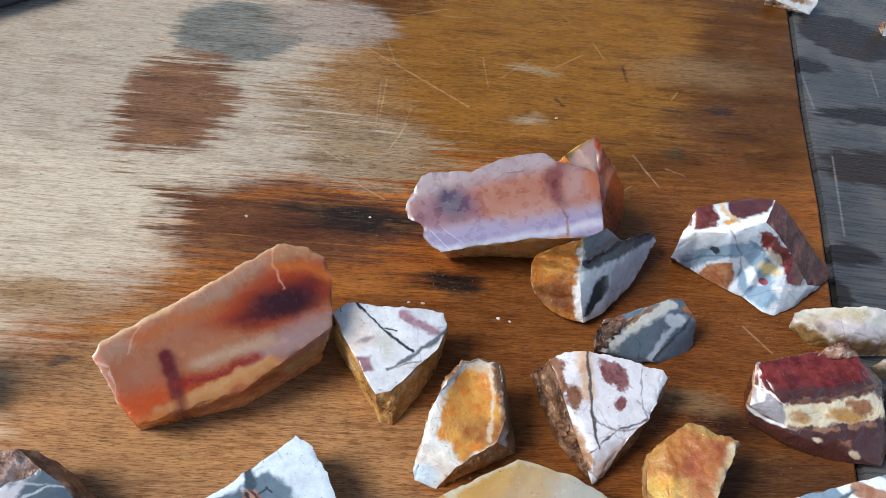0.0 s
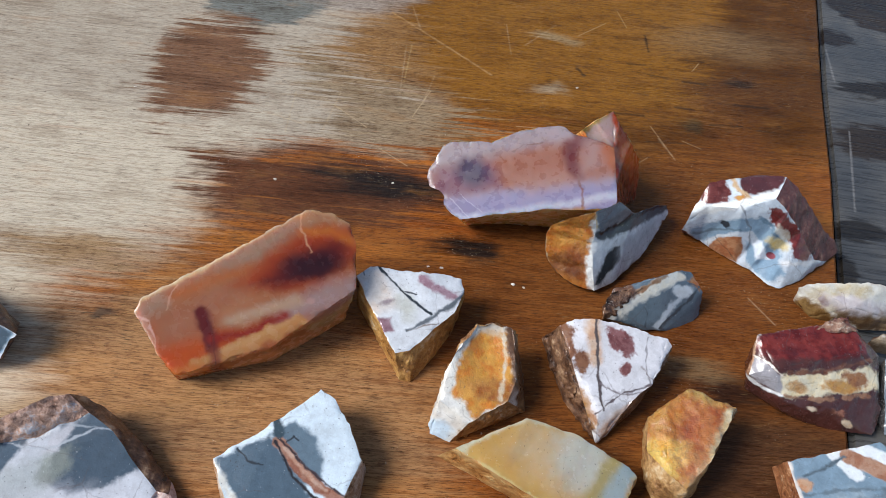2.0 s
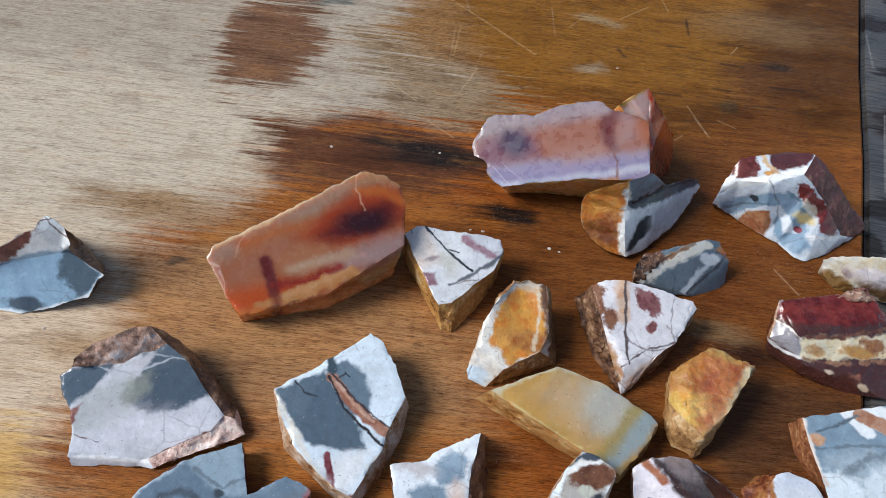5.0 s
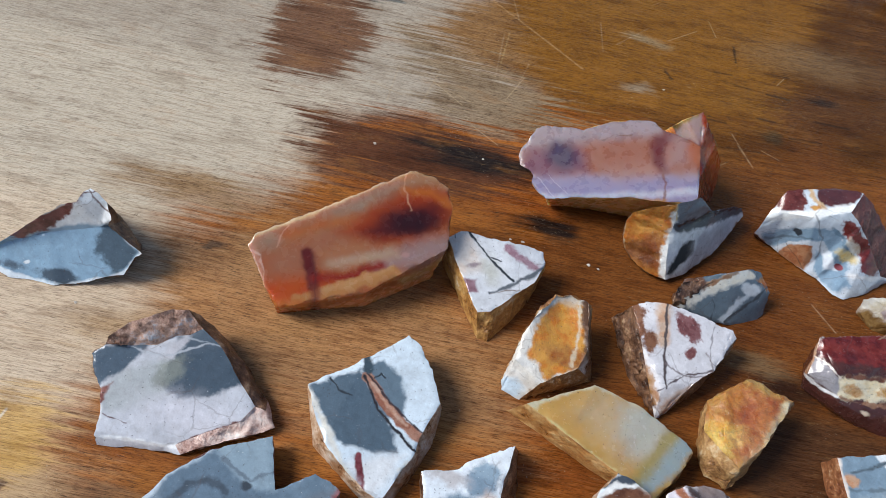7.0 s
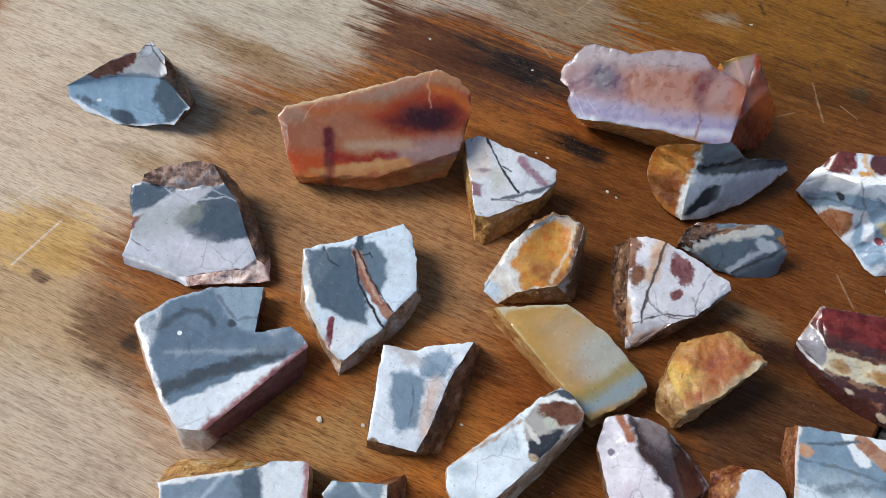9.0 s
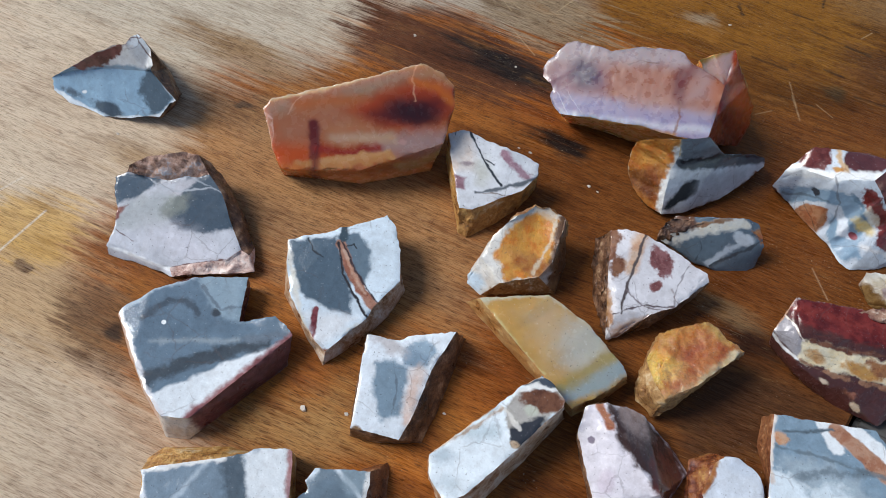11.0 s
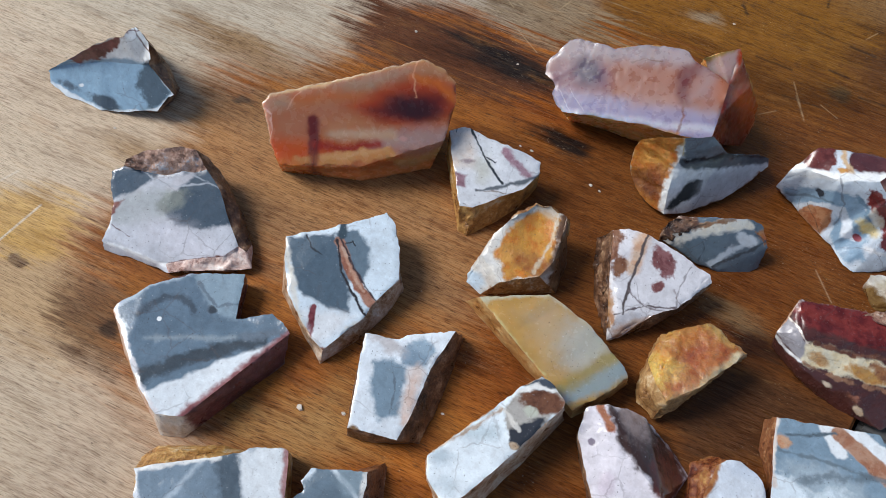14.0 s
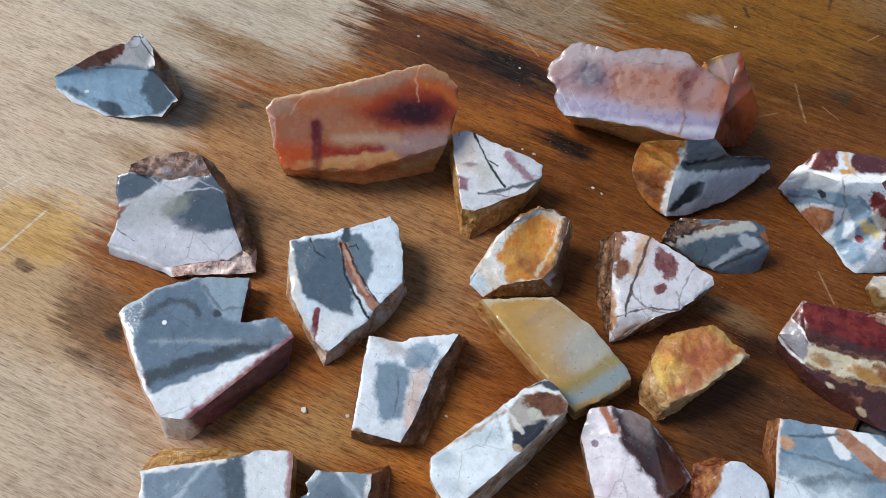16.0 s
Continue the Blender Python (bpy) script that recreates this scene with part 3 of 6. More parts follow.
def carve(name, bm, cx, cy, slots, label, category, rough, chip, cut, seed, group, base=0.0, hollow=None):
    """Refines a closed block, wears its edges, roughens its sides and splits it into its parts."""
    bm.normal_update()
    for e in bm.edges:
        e.smooth = e.calc_face_angle(0.0) < radians(20)
    bmesh.ops.triangulate(bm, faces=list(bm.faces))
    for _ in range(7):
        long = [e for e in bm.edges if e.calc_length() > 0.0017]
        if not long:
            break
        bmesh.ops.subdivide_edges(bm, edges=long, cuts=1, use_grid_fill=False)
        bmesh.ops.triangulate(bm, faces=[f for f in bm.faces if len(f.verts) > 3])
    bm.normal_update()
    shift = Vector((seed * 7.3, seed * 3.1, 1.7))
    coarse = [cut if s[2] is None else s[2] * rough for s in slots]
    moves = []
    for v in bm.verts:
        kinds = {f.material_index for f in v.link_faces}
        q = v.co * 1000
        big, small = noise.noise(q * 0.16 + shift), noise.noise(q * 0.55 + shift)
        if any(not e.smooth for e in v.link_edges):
            a = chip * (0.9 * noise.noise(q * 0.22 + shift) + 0.6 * small + 0.3 * noise.noise(q * 1.1 + shift) - 0.35)
        else:
            c = min(coarse[k] for k in kinds)
            a = c * (big * 1.1 + small * 0.8 + (0.35 * noise.noise(q * 1.2 + shift) if c > 0.3 else 0.0))
        if hollow and 0 in kinds:
            r = math.hypot(q.x + cx - hollow[0], q.y + cy - hollow[1]) / hollow[2]
            a -= hollow[3] * max(0.0, 1 - r * r) ** 2
        if v.co.z < 0.0004:
            a = min(a, 0) * 0.5
        moves.append((v, v.normal * a / 1000))
    for v, m in moves:
        v.co += m
        v.co.z = max(v.co.z, 0.0)
    for f in bm.faces:
        f.smooth = True
    thing = new(name)
    thing.location = (cx / 1000, cy / 1000, base / 1000)
    tagged(thing, label, category, group)
    for i, (piece, mat, _, words) in enumerate(slots):
        half = bm.copy()
        bmesh.ops.delete(half, geom=[f for f in half.faces if f.material_index != i], context="FACES")
        if len(half.faces):
            part(piece, half, mat, thing, words)
        else:
            half.free()
    bm.free()
    return thing


def lump(corners, seed, rough=1.1):
    """A rough crumbly block round the corners, down to the stone beneath it."""
    bm = bmesh.new()
    for x, y, z in corners:
        bm.verts.new((x * 0.001, y * 0.001, z * 0.001))
        bm.verts.new((x * 0.00096, y * 0.00096, max(z - 6, 0.5) * 0.001))
    out = bmesh.ops.convex_hull(bm, input=list(bm.verts))
    bmesh.ops.delete(bm, geom=[v for v in {*out["geom_interior"], *out["geom_unused"]} if isinstance(v, bmesh.types.BMVert)], context="VERTS")
    for _ in range(6):
        long = [e for e in bm.edges if e.calc_length() > 0.0013]
        if not long:
            break
        bmesh.ops.subdivide_edges(bm, edges=long, cuts=1)
        bmesh.ops.triangulate(bm, faces=[f for f in bm.faces if len(f.verts) > 3])
    bm.normal_update()
    shift = Vector((seed * 5.1, 2.0, seed))
    for v in bm.verts:
        q = v.co * 1000
        v.co += v.normal * rough * 0.001 * (noise.noise(q * 0.3 + shift) + 0.7 * noise.noise(q * 0.8 + shift) - 0.2)
    for f in bm.faces:
        f.smooth = True
    return bm


# ---- structure ----
M = 0.001
EDGE = [(0.222, 0.56), (0.1983, 0.3766), (0.1842, 0.287), (0.1766, 0.227), (0.1679, 0.1735), (0.155, 0.09), (0.12, -0.15), (0.09, -0.35)]
wood, plank = board_material(), plank_material()
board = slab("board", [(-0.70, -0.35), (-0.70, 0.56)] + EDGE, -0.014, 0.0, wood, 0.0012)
tagged(board, "worn plywood work board, part bleached dry and part wet brown", "board", kind="structure")
grey = slab("plank", [(x + 0.0022, y) for x, y in EDGE] + [(0.75, -0.35), (0.75, 0.56)], -0.020, -0.0025, plank, 0.0015)
tagged(grey, "weathered grey plank with dark wet patches beside the board", "plank", kind="structure")
table_wood = plain_material("dark_table_wood", (0.06, 0.04, 0.025))
table = new("table")
table.location = (0, 0, -0.80)
tagged(table, "plain dark wooden table under the boards", "table", kind="structure")
slab("tabletop", [(-0.75, -0.4), (0.8, -0.4), (0.8, 0.6), (-0.75, 0.6)], 0.74, 0.78, table_wood, 0.003, table)
for x in (-0.70, 0.69):
    for y in (-0.35, 0.49):
        slab("leg", [(x, y), (x + 0.06, y), (x + 0.06, y + 0.06), (x, y + 0.06)], 0.0, 0.74, table_wood, 0.003, table)
floor = slab("floor", [(-40, -40), (40, -40), (40, 40), (-40, 40)], -0.95, -0.80, plain_material("packed_earth", (0.22, 0.17, 0.12)), 0)
tagged(floor, "bare packed earth ground under the table", "ground", kind="structure")

# ---- stones ----
WHITE, COOL, BLUE, GREY, DARK = (0.73, 0.76, 0.79), (0.60, 0.68, 0.73), (0.23, 0.30, 0.35), (0.07, 0.10, 0.13), (0.03, 0.037, 0.043)
PINK, MAROON, RUST, OCHRE, BROWN, CREAM = (0.68, 0.57, 0.57), (0.12, 0.025, 0.022), (0.30, 0.09, 0.025), (0.52, 0.24, 0.05), (0.10, 0.045, 0.022), (0.70, 0.61, 0.45)
dark_rind = rind_material("dark_brown_rind", [(0.02, 0.012, 0.008), (0.07, 0.03, 0.015), (0.20, 0.10, 0.05), (0.45, 0.30, 0.18)])
ochre_rind = rind_material("ochre_rind", [(0.10, 0.045, 0.015), (0.35, 0.16, 0.04), (0.55, 0.32, 0.10), (0.66, 0.55, 0.38)])
maroon_rind = rind_material("maroon_rind", [(0.03, 0.008, 0.008), (0.09, 0.022, 0.02), (0.16, 0.05, 0.04), (0.30, 0.16, 0.12)])
pale_rind = rind_material("pale_rind", [(0.13, 0.055, 0.028), (0.36, 0.19, 0.09), (0.60, 0.46, 0.34), (0.72, 0.67, 0.60)])
honey_rind = rind_material("honey_rind", [(0.16, 0.06, 0.015), (0.40, 0.18, 0.05), (0.52, 0.30, 0.11), (0.60, 0.42, 0.20)])

# two translucent agate blocks
face = face_material("red_agate", (0.35, 0.115, 0.034), [
    ("line", [9, -76.5, 117.4, -67.5, 127, -57.4, 134.6, -44.9, 150, -34.9, 162.3], 3.5, 0.8, (0.33, 0.235, 0.17)),
    ("line", [8, -34.9, 162.3, -24.4, 165.3, -15.2, 159.5], 3, 0.8, (0.37, 0.225, 0.13)),
    ("poly", [-68.4, 106.8, -58.3, 112.6, -42.9, 115.5, -48.2, 106.6, -60.3, 95.6, -65.3, 98.5], 5, 0.8, (0.46, 0.085, 0.006)),
    ("poly", [-69.8, 116, -56.2, 131, -46, 132.1, -56.5, 113.3, -67.5, 107.1], 6, 0.8, (0.36, 0.16, 0.09)),
    ("line", [5, -65.9, 125.5, -57, 133.4, -46.8, 138.4], 3, 0.8, (0.4, 0.14, 0.04)),
    ("poly", [-48.4, 133.3, -39.9, 148.2, -33.3, 156.2, -19.8, 160.1, -15.7, 149.5, -24.1, 137.7, -37.4, 132], 4, 1, (0.34, 0.05, 0.006)),
    ("poly", [-42.5, 134.6, -35.5, 147.9, -20.8, 155.2, -18.2, 148.7, -24.9, 140.9, -37.9, 133.6], 4, 1, (0.1, 0.01, 0.006)),
    ("blob", [-27.8, 143.8, 8, 4.5, 15], 3, 1, (0.035, 0.005, 0.006)),
    ("line", [3, -33.3, 156.2, -24.9, 157.9, -18.7, 155.4], 2, 1, (0.5, 0.16, 0.02), 0.8),
    ("poly", [-36.6, 128.9, -24, 137.2, -14.3, 146, -10, 137, -21.2, 126.7, -34.2, 120.9], 4, 0.8, (0.33, 0.24, 0.245)),
    ("line", [4.5, -48.4, 119.8, -37.8, 126, -30.5, 129.8], 2.5, 0.8, (0.45, 0.33, 0.24)),
    ("poly", [-47.1, 129.1, -35.3, 131.9, -49.1, 122, -53.2, 121.8], 3, 0.8, (0.4, 0.19, 0.1)),
    ("line", [4.2, -57.7, 121.5, -54.3, 115.3, -51.6, 109], 1.2, 1, (0.12, 0.012, 0.008)),
    ("line", [3, -52.1, 112.4, -42.9, 115.5, -33, 123.9], 2, 1, (0.26, 0.02, 0.006)),
    ("line", [5, -54.7, 102.1, -48.2, 106.6, -40.1, 112.9, -28.5, 122.5], 0.9, 3, (0.46, 0.235, 0.085)),
    ("line", [2.4, -48.7, 108.3, -40.4, 114, -29.8, 123.7], 1.0, 3, (0.54, 0.34, 0.16), 0.7),
    ("poly", [-65.3, 98.5, -55.7, 102.2, -46.9, 102.8, -46.9, 96.7, -57.7, 93.8, -62, 95], 2, 2, (0.5, 0.16, 0.03)),
    # orange lower front, brightened to carry the glow through the stone
    ("line", [7, -47.1, 97.3, -28.7, 108.9, -17.2, 119, -7.6, 131.4], 2, 2, (0.74, 0.34, 0.14)),
    ("line", [4, -50.7, 108.1, -48.3, 99.6], 1.2, 1, (0.2, 0.045, 0.02), 0.8),
    ("line", [5, -32, 168.4, -22, 169.2, -13.7, 162.9, -10.5, 151.4], 2, 2, (0.52, 0.34, 0.18)),
    ("line", [3, -10.8, 152.7, -9.2, 139.9, -13.8, 130.5, -23.6, 119.7], 1.2, 2, (0.5, 0.34, 0.16), 0.85),
    ("line", [1.6, -74.8, 123.9, -58.6, 138.2, -36.9, 165.4], 1.0, 2, (0.6, 0.5, 0.34), 0.8),
    ("line", [0.6, -36.6, 166.7, -34.9, 157.9, -29.6, 148.7], 0.25, 0.6, (0.58, 0.36, 0.24), 0.8),
    ("line", [0.5, -68.2, 120.3, -66.3, 129.5], 0.25, 0.6, (0.6, 0.42, 0.32), 0.7),
    ("line", [0.5, -53.2, 116.9, -48.4, 99.6], 0.3, 1, (0.1, 0.02, 0.015), 0.7),
    ("blob", [-26.1, 130.8, 1.2, 1.2, 0], 0.6, 1, (0.45, 0.3, 0.3)),
    ("poly", [-80.4, 114.3, -78.2, 119.3, -71.1, 116.8, -67.5, 107.1, -60.3, 95.6, -66.2, 98.2, -74.5, 107.1], 1.5, 2, (0.46, 0.3, 0.24)),
    ("line", [0.6, -78.3, 116.8, -71.6, 115.4, -67.5, 107.1], 0.3, 1.5, (0.62, 0.5, 0.46), 0.8),
    ("line", [0.6, -77.9, 113.2, -71.8, 110.4, -66.1, 100.5], 0.3, 1.5, (0.62, 0.5, 0.46), 0.7),
    ("line", [1.6, -74.5, 109.5, -68.6, 102, -62, 95], 0.8, 1.5, (0.28, 0.05, 0.03), 0.8),
], rough=0.22, glow=0.6, speck=0.0, bump=0.08, mark=0.0, coat=0.15, warp=1.6, lean=(-0.16, 0.66))
stone("agate", "hull", [(-73.7, 104.9, 20.4), (-72.7, 107.8, 22), (-61.7, 115.3, 24.4), (-52.3, 122.4, 27.1), (-38.4, 134.2, 31.7), (-32.1, 138.6, 33.3), (-27.8, 142.3, 34.7), (-20.2, 142.6, 33.5), (-14.9, 141.1, 31.7), (-12, 136.2, 28.2), (-11.7, 130, 24.4), (-9.7, 124.3, 20.7), (-22.4, 112, 15.5), (-32.8, 103.5, 12.3), (-47.1, 95.7, 10.1), (-58.6, 91.2, 9.5), (-63.2, 94.1, 12), (-16.2, 127.7, 2), (-23.3, 114.1, 0), (-32.8, 105.3, 0), (-47.8, 98.9, 0), (-60.4, 93.7, 0)], face, face, "translucent banded agate block, cream with orange and dark red core", "agate", steep=-0.9, rough=0.25, cut=0.05, merge=17, seed=4, chip=0.9)
face = face_material("lilac_agate", (0.31, 0.245, 0.25), [
    ("poly", [11.8, 192, 14, 200.3, 26.3, 207.3, 42.6, 214.6, 64, 227.1, 86.6, 230.7, 87, 214.2, 65.5, 203.9, 42.3, 195.1, 19.7, 186.7, 16.4, 185.4], 4, 0.8, (0.27, 0.1, 0.058)),
    ("poly", [13.1, 191, 15.3, 199.8, 35.9, 208.7, 39.8, 196.4, 16.6, 184.5], 4, 0.8, (0.16, 0.06, 0.085)),
    ("blob", [28.3, 201.6, 6, 7, 0], 3.5, 0.8, (0.055, 0.035, 0.07)),
    ("poly", [16.4, 185.4, 37.5, 195.5, 65.5, 203.9, 85.9, 211.5, 86.4, 193.7, 22.2, 170.9], 4, 0.8, (0.235, 0.21, 0.315)),
    ("poly", [46.5, 200.5, 63.8, 211.9, 65.5, 203.9, 49.4, 195.9], 5, 0.8, (0.33, 0.18, 0.14), 0.7),
    ("line", [3.5, 19, 176.4, 32.4, 179.9, 54.7, 189.9, 84.9, 203.9], 1.5, 1.5, (0.42, 0.43, 0.48), 0.85),
    ("blob", [80.6, 220.6, 6, 6, 0], 3, 0.8, (0.3, 0.085, 0.03)),
    ("line", [5, 71.4, 229.3, 65.5, 222.5, 65.2, 215.7, 67.1, 209], 2.2, 1.5, (0.125, 0.022, 0.022)),
    ("line", [0.8, 67.1, 209, 69, 202.7, 69.1, 193.4, 70.1, 184.8], 0.4, 1, (0.17, 0.07, 0.055), 0.8),
    ("poly", [69.5, 227.5, 75.1, 231.4, 77.1, 215.4, 68.9, 209], 4, 0.8, (0.3, 0.19, 0.175), 0.8),
    ("line", [4, 87.1, 212, 86.4, 202.9, 86, 190.6], 2, 1, (0.11, 0.015, 0.02), 0.8),
    ("poly", [21.7, 174.2, 38, 181.4, 54.8, 188.2, 69.8, 193.7, 70.6, 180.6, 54.8, 175.8, 38.8, 174.6, 23.2, 171.3], 1.4, 1.5, (0.42, 0.2, 0.06)),
    ("line", [2, 26.6, 171.9, 38.8, 174.9, 54.7, 176.9, 69.4, 181.6], 1.2, 1, (0.26, 0.08, 0.025), 0.8),
    ("line", [0.5, 20.2, 216, 23.6, 212.9, 25.2, 206.9], 0.3, 1, (0.22, 0.16, 0.15), 0.7),
    ("line", [0.5, 43.8, 215.1, 48.3, 219.6, 54.4, 221.6], 0.3, 1, (0.18, 0.1, 0.08), 0.8),
    ("line", [0.35, 16.8, 183.1, 23.6, 176.7], 0.2, 0.2, (0.55, 0.55, 0.6), 0.6),
    ("line", [0.35, 19.7, 186.7, 28, 178.3], 0.2, 0.2, (0.55, 0.55, 0.6), 0.5),
    ("line", [0.35, 24, 189.5, 32.1, 182.2], 0.2, 0.2, (0.55, 0.55, 0.6), 0.4),
    ("line", [0.45, 77.6, 231.7, 86.6, 228.3], 0.2, 0.2, (0.75, 0.7, 0.68), 0.9),
    ("line", [0.35, 79.3, 234.4, 87.6, 230.8], 0.2, 0.2, (0.75, 0.7, 0.68), 0.8),
], rough=0.3, glow=0.5, speck=0.0, bump=0.04, mark=0.0, coat=0.08, warp=1.6, lean=(0.31, 1.02))
# amber side, its colour raised to stand for light shining through
amber = face_material("amber_agate_side", (0.72, 0.35, 0.12), [], rough=0.25, glow=0.7, speck=0.0, bump=0.2, mark=0.0, coat=0.1)
red_end = face_material("red_agate_end", (0.46, 0.06, 0.012), [
    ("poly", [73.9, 230.9, 73.1, 236.9, 78.9, 243.5, 86.5, 250.2, 86.3, 240, 79.4, 233.1], 1.2, 1.5, (0.36, 0.21, 0.05)),
    ("poly", [76.4, 231.2, 79.3, 235.8, 87.2, 245, 88.3, 231.4, 86.6, 227.7], 0.9, 1.5, (0.42, 0.27, 0.24)),
    ("line", [0.9, 88.1, 250.8, 89.6, 242.4, 88.6, 231.5], 0.4, 1, (0.45, 0.12, 0.05)),
    ("poly", [86.1, 230.5, 89.9, 228.6, 90.5, 192.2, 86, 190.6, 85.7, 210.5], 2.5, 3, (0.13, 0.01, 0.006)),
    ("blob", [93.2, 226.5, 5, 8, 0], 2.5, 2, (0.66, 0.11, 0.015)),
], rough=0.25, glow=0.8, speck=0.0, bump=0.1, mark=0.0, coat=0.1, lean=(0.47, 1.10))
block("agate", [(7.6, 175.2, 15), (5.9, 178.2, 16.2), (6.6, 182.1, 18.3), (8.3, 184.9, 20.1), (10, 189.2, 22.6), (13.1, 190.5, 24), (16.7, 190.3, 24.8), (21.4, 190.2, 25.9), (27.4, 190.2, 27.3), (31.9, 192.1, 29.3), (37.3, 194.1, 31.6), (43, 194.9, 33.4), (48.7, 195.6, 35.1), (52, 195, 35.6), (55.6, 192.8, 35.4), (60.4, 191.4, 35.8), (69.8, 187.9, 36.3), (70.7, 182.7, 33.9), (72, 178, 31.9), (72.7, 171.4, 28.8), (72.4, 168, 27), (60.5, 167.6, 24), (48.2, 167.6, 21), (38.9, 166.3, 18.1), (29.2, 165.5, 15.4), (20.1, 164.1, 12.5), (15.8, 166.4, 12.6), (13.6, 169.1, 13.5), (13.5, 171.7, 14.7), (11.7, 173.8, 15.4), (57.4, 191.4, 39), (61, 193.3, 42), (67.4, 197.9, 44), (69.7, 195.9, 42), (77.7, 197.1, 32), (84.7, 200.4, 20), (88.5, 201.7, 9), (88, 193.5, 4), (23.1, 171.4, 0.5), (38.6, 175, 0.5), (54.5, 176.5, 0.5), (69.3, 179.5, 0.5), (84.7, 186.2, 0.5)], [((0, 1, 2, 3, 4, 5, 6, 7, 8, 9, 10, 11, 12, 13, 14, 15, 16, 17, 18, 19, 20, 21, 22, 23, 24, 25, 26, 27, 28, 29), 0), ((15, 30, 31, 32, 16), 1), ((32, 33, 34, 35, 36, 37, 20, 19, 18, 17, 16), 1), ((20, 21, 22, 23, 24, 25, 38, 39, 40, 41, 42), 2)], [("cut_face", face, None, ""), ("end_cap", red_end, 0.5, "deep red translucent broken end"), ("side", amber, 0.5, "amber-tinted translucent side")], "translucent lilac agate block with pink core and red end", "agate", rough=0.5, cut=0.06, chip=0.7, seed=5, foot=0.9, tuck=(0.1, 0.8))

# grey and white jasper slabs
face = face_material("grey_white_red", (0.84, 0.84, 0.83), [
    # slate front facet; its blue is the sky's reflection put into the colour
    ("poly", [-164, 86.2, -159.3, 94, -148.7, 100.9, -139.8, 105.9, -130.3, 108.2, -115.1, 101.8, -115.7, 91.3, -124.2, 86.2, -131.3, 81.4, -140.8, 81.6, -157.1, 81.9], 0.8, 1.5, (0.25, 0.37, 0.47)),
    ("poly", [-140.1, 103.8, -138.2, 107, -130.3, 108.2, -116.6, 101.8, -117.1, 93.1, -125.4, 89.7, -129.7, 97.6], 1.2, 5, (0.075, 0.105, 0.13)),
    ("blob", [-134, 85.2, 7, 2.6, -5], 0.8, 3, (0.06, 0.08, 0.1)),
    ("blob", [-151.3, 84.5, 4, 1.6, -5], 0.8, 3, (0.1, 0.13, 0.16)),
    ("poly", [-159.5, 94.3, -155.2, 94.6, -149.4, 99.7, -147.1, 107, -147.9, 114.6, -151.9, 110.9, -157.4, 101.5], 0.8, 4, (0.17, 0.045, 0.045)),
    ("line", [1.2, -159.3, 95.9, -155, 104.5, -149.5, 112], 0.5, 2, (0.62, 0.55, 0.52)),
    ("line", [1.8, -156.9, 81.7, -140.5, 81.2, -131.5, 81.7, -124.5, 86.5, -116.5, 91.3, -116.2, 101.2], 0.6, 2, (0.74, 0.78, 0.8)),
    ("line", [1.9, -131.1, 108.3, -122.8, 104.7, -115.2, 101.4], 0.5, 1, (0.8, 0.8, 0.8)),
    ("line", [0.5, -147.8, 117.1, -142.9, 114, -134.1, 111.4], 0.3, 0.8, (0.16, 0.09, 0.08)),
    ("line", [0.6, -148.3, 114.7, -145.4, 116.1, -143.6, 121.3], 0.3, 0.8, (0.16, 0.09, 0.08)),
    ("blob", [-146.8, 87.2, 0.9, 0.9, 0], 0.3, 0.5, (0.8, 0.82, 0.82)),
], rough=0.12, lean=(-0.77, 0.46))
block("jasper_stone", [(-151.1, 88, 8.6), (-137.8, 93.6, 12.9), (-122.5, 98.4, 16.1), (-119.5, 99.5, 16.9), (-107.2, 95.8, 11.5), (-109.1, 94.5, 10.4), (-111.9, 89.4, 5.3), (-118.1, 87.3, 3.9), (-126.9, 83.4, 0.9), (-133.4, 81.3, -0.6), (-142.6, 81, 0.2), (-148.7, 79.6, -0.5), (-139.8, 93.3, 20), (-133.1, 98.3, 24), (-127.9, 99.8, 26), (-126.7, 102.1, 28), (-124.8, 104.3, 29), (-122.1, 103.8, 28), (-119.8, 103.1, 25), (-117.3, 99.5, 21), (-118.2, 106.1, 12), (-113.1, 103.6, 3), (-157.7, 83.6, 5.5), (-155.6, 80.9, 2.4)], [((22, 0, 1, 2, 3, 4, 5, 6, 7, 8, 9, 10, 11, 23), 0), ((22, 12, 13, 14, 15, 16, 17, 18, 19, 3, 2, 1, 0), 0), ((18, 20, 21, 5, 4, 3, 19), 1)], [("cut_face", face, None, ""), ("rind", dark_rind, 1.0, "rough dark brown rind")], "ridged jasper fragment, slate face painted with blue sky sheen, white and dark red", seed=1, tuck=(-0.35, 0.4))
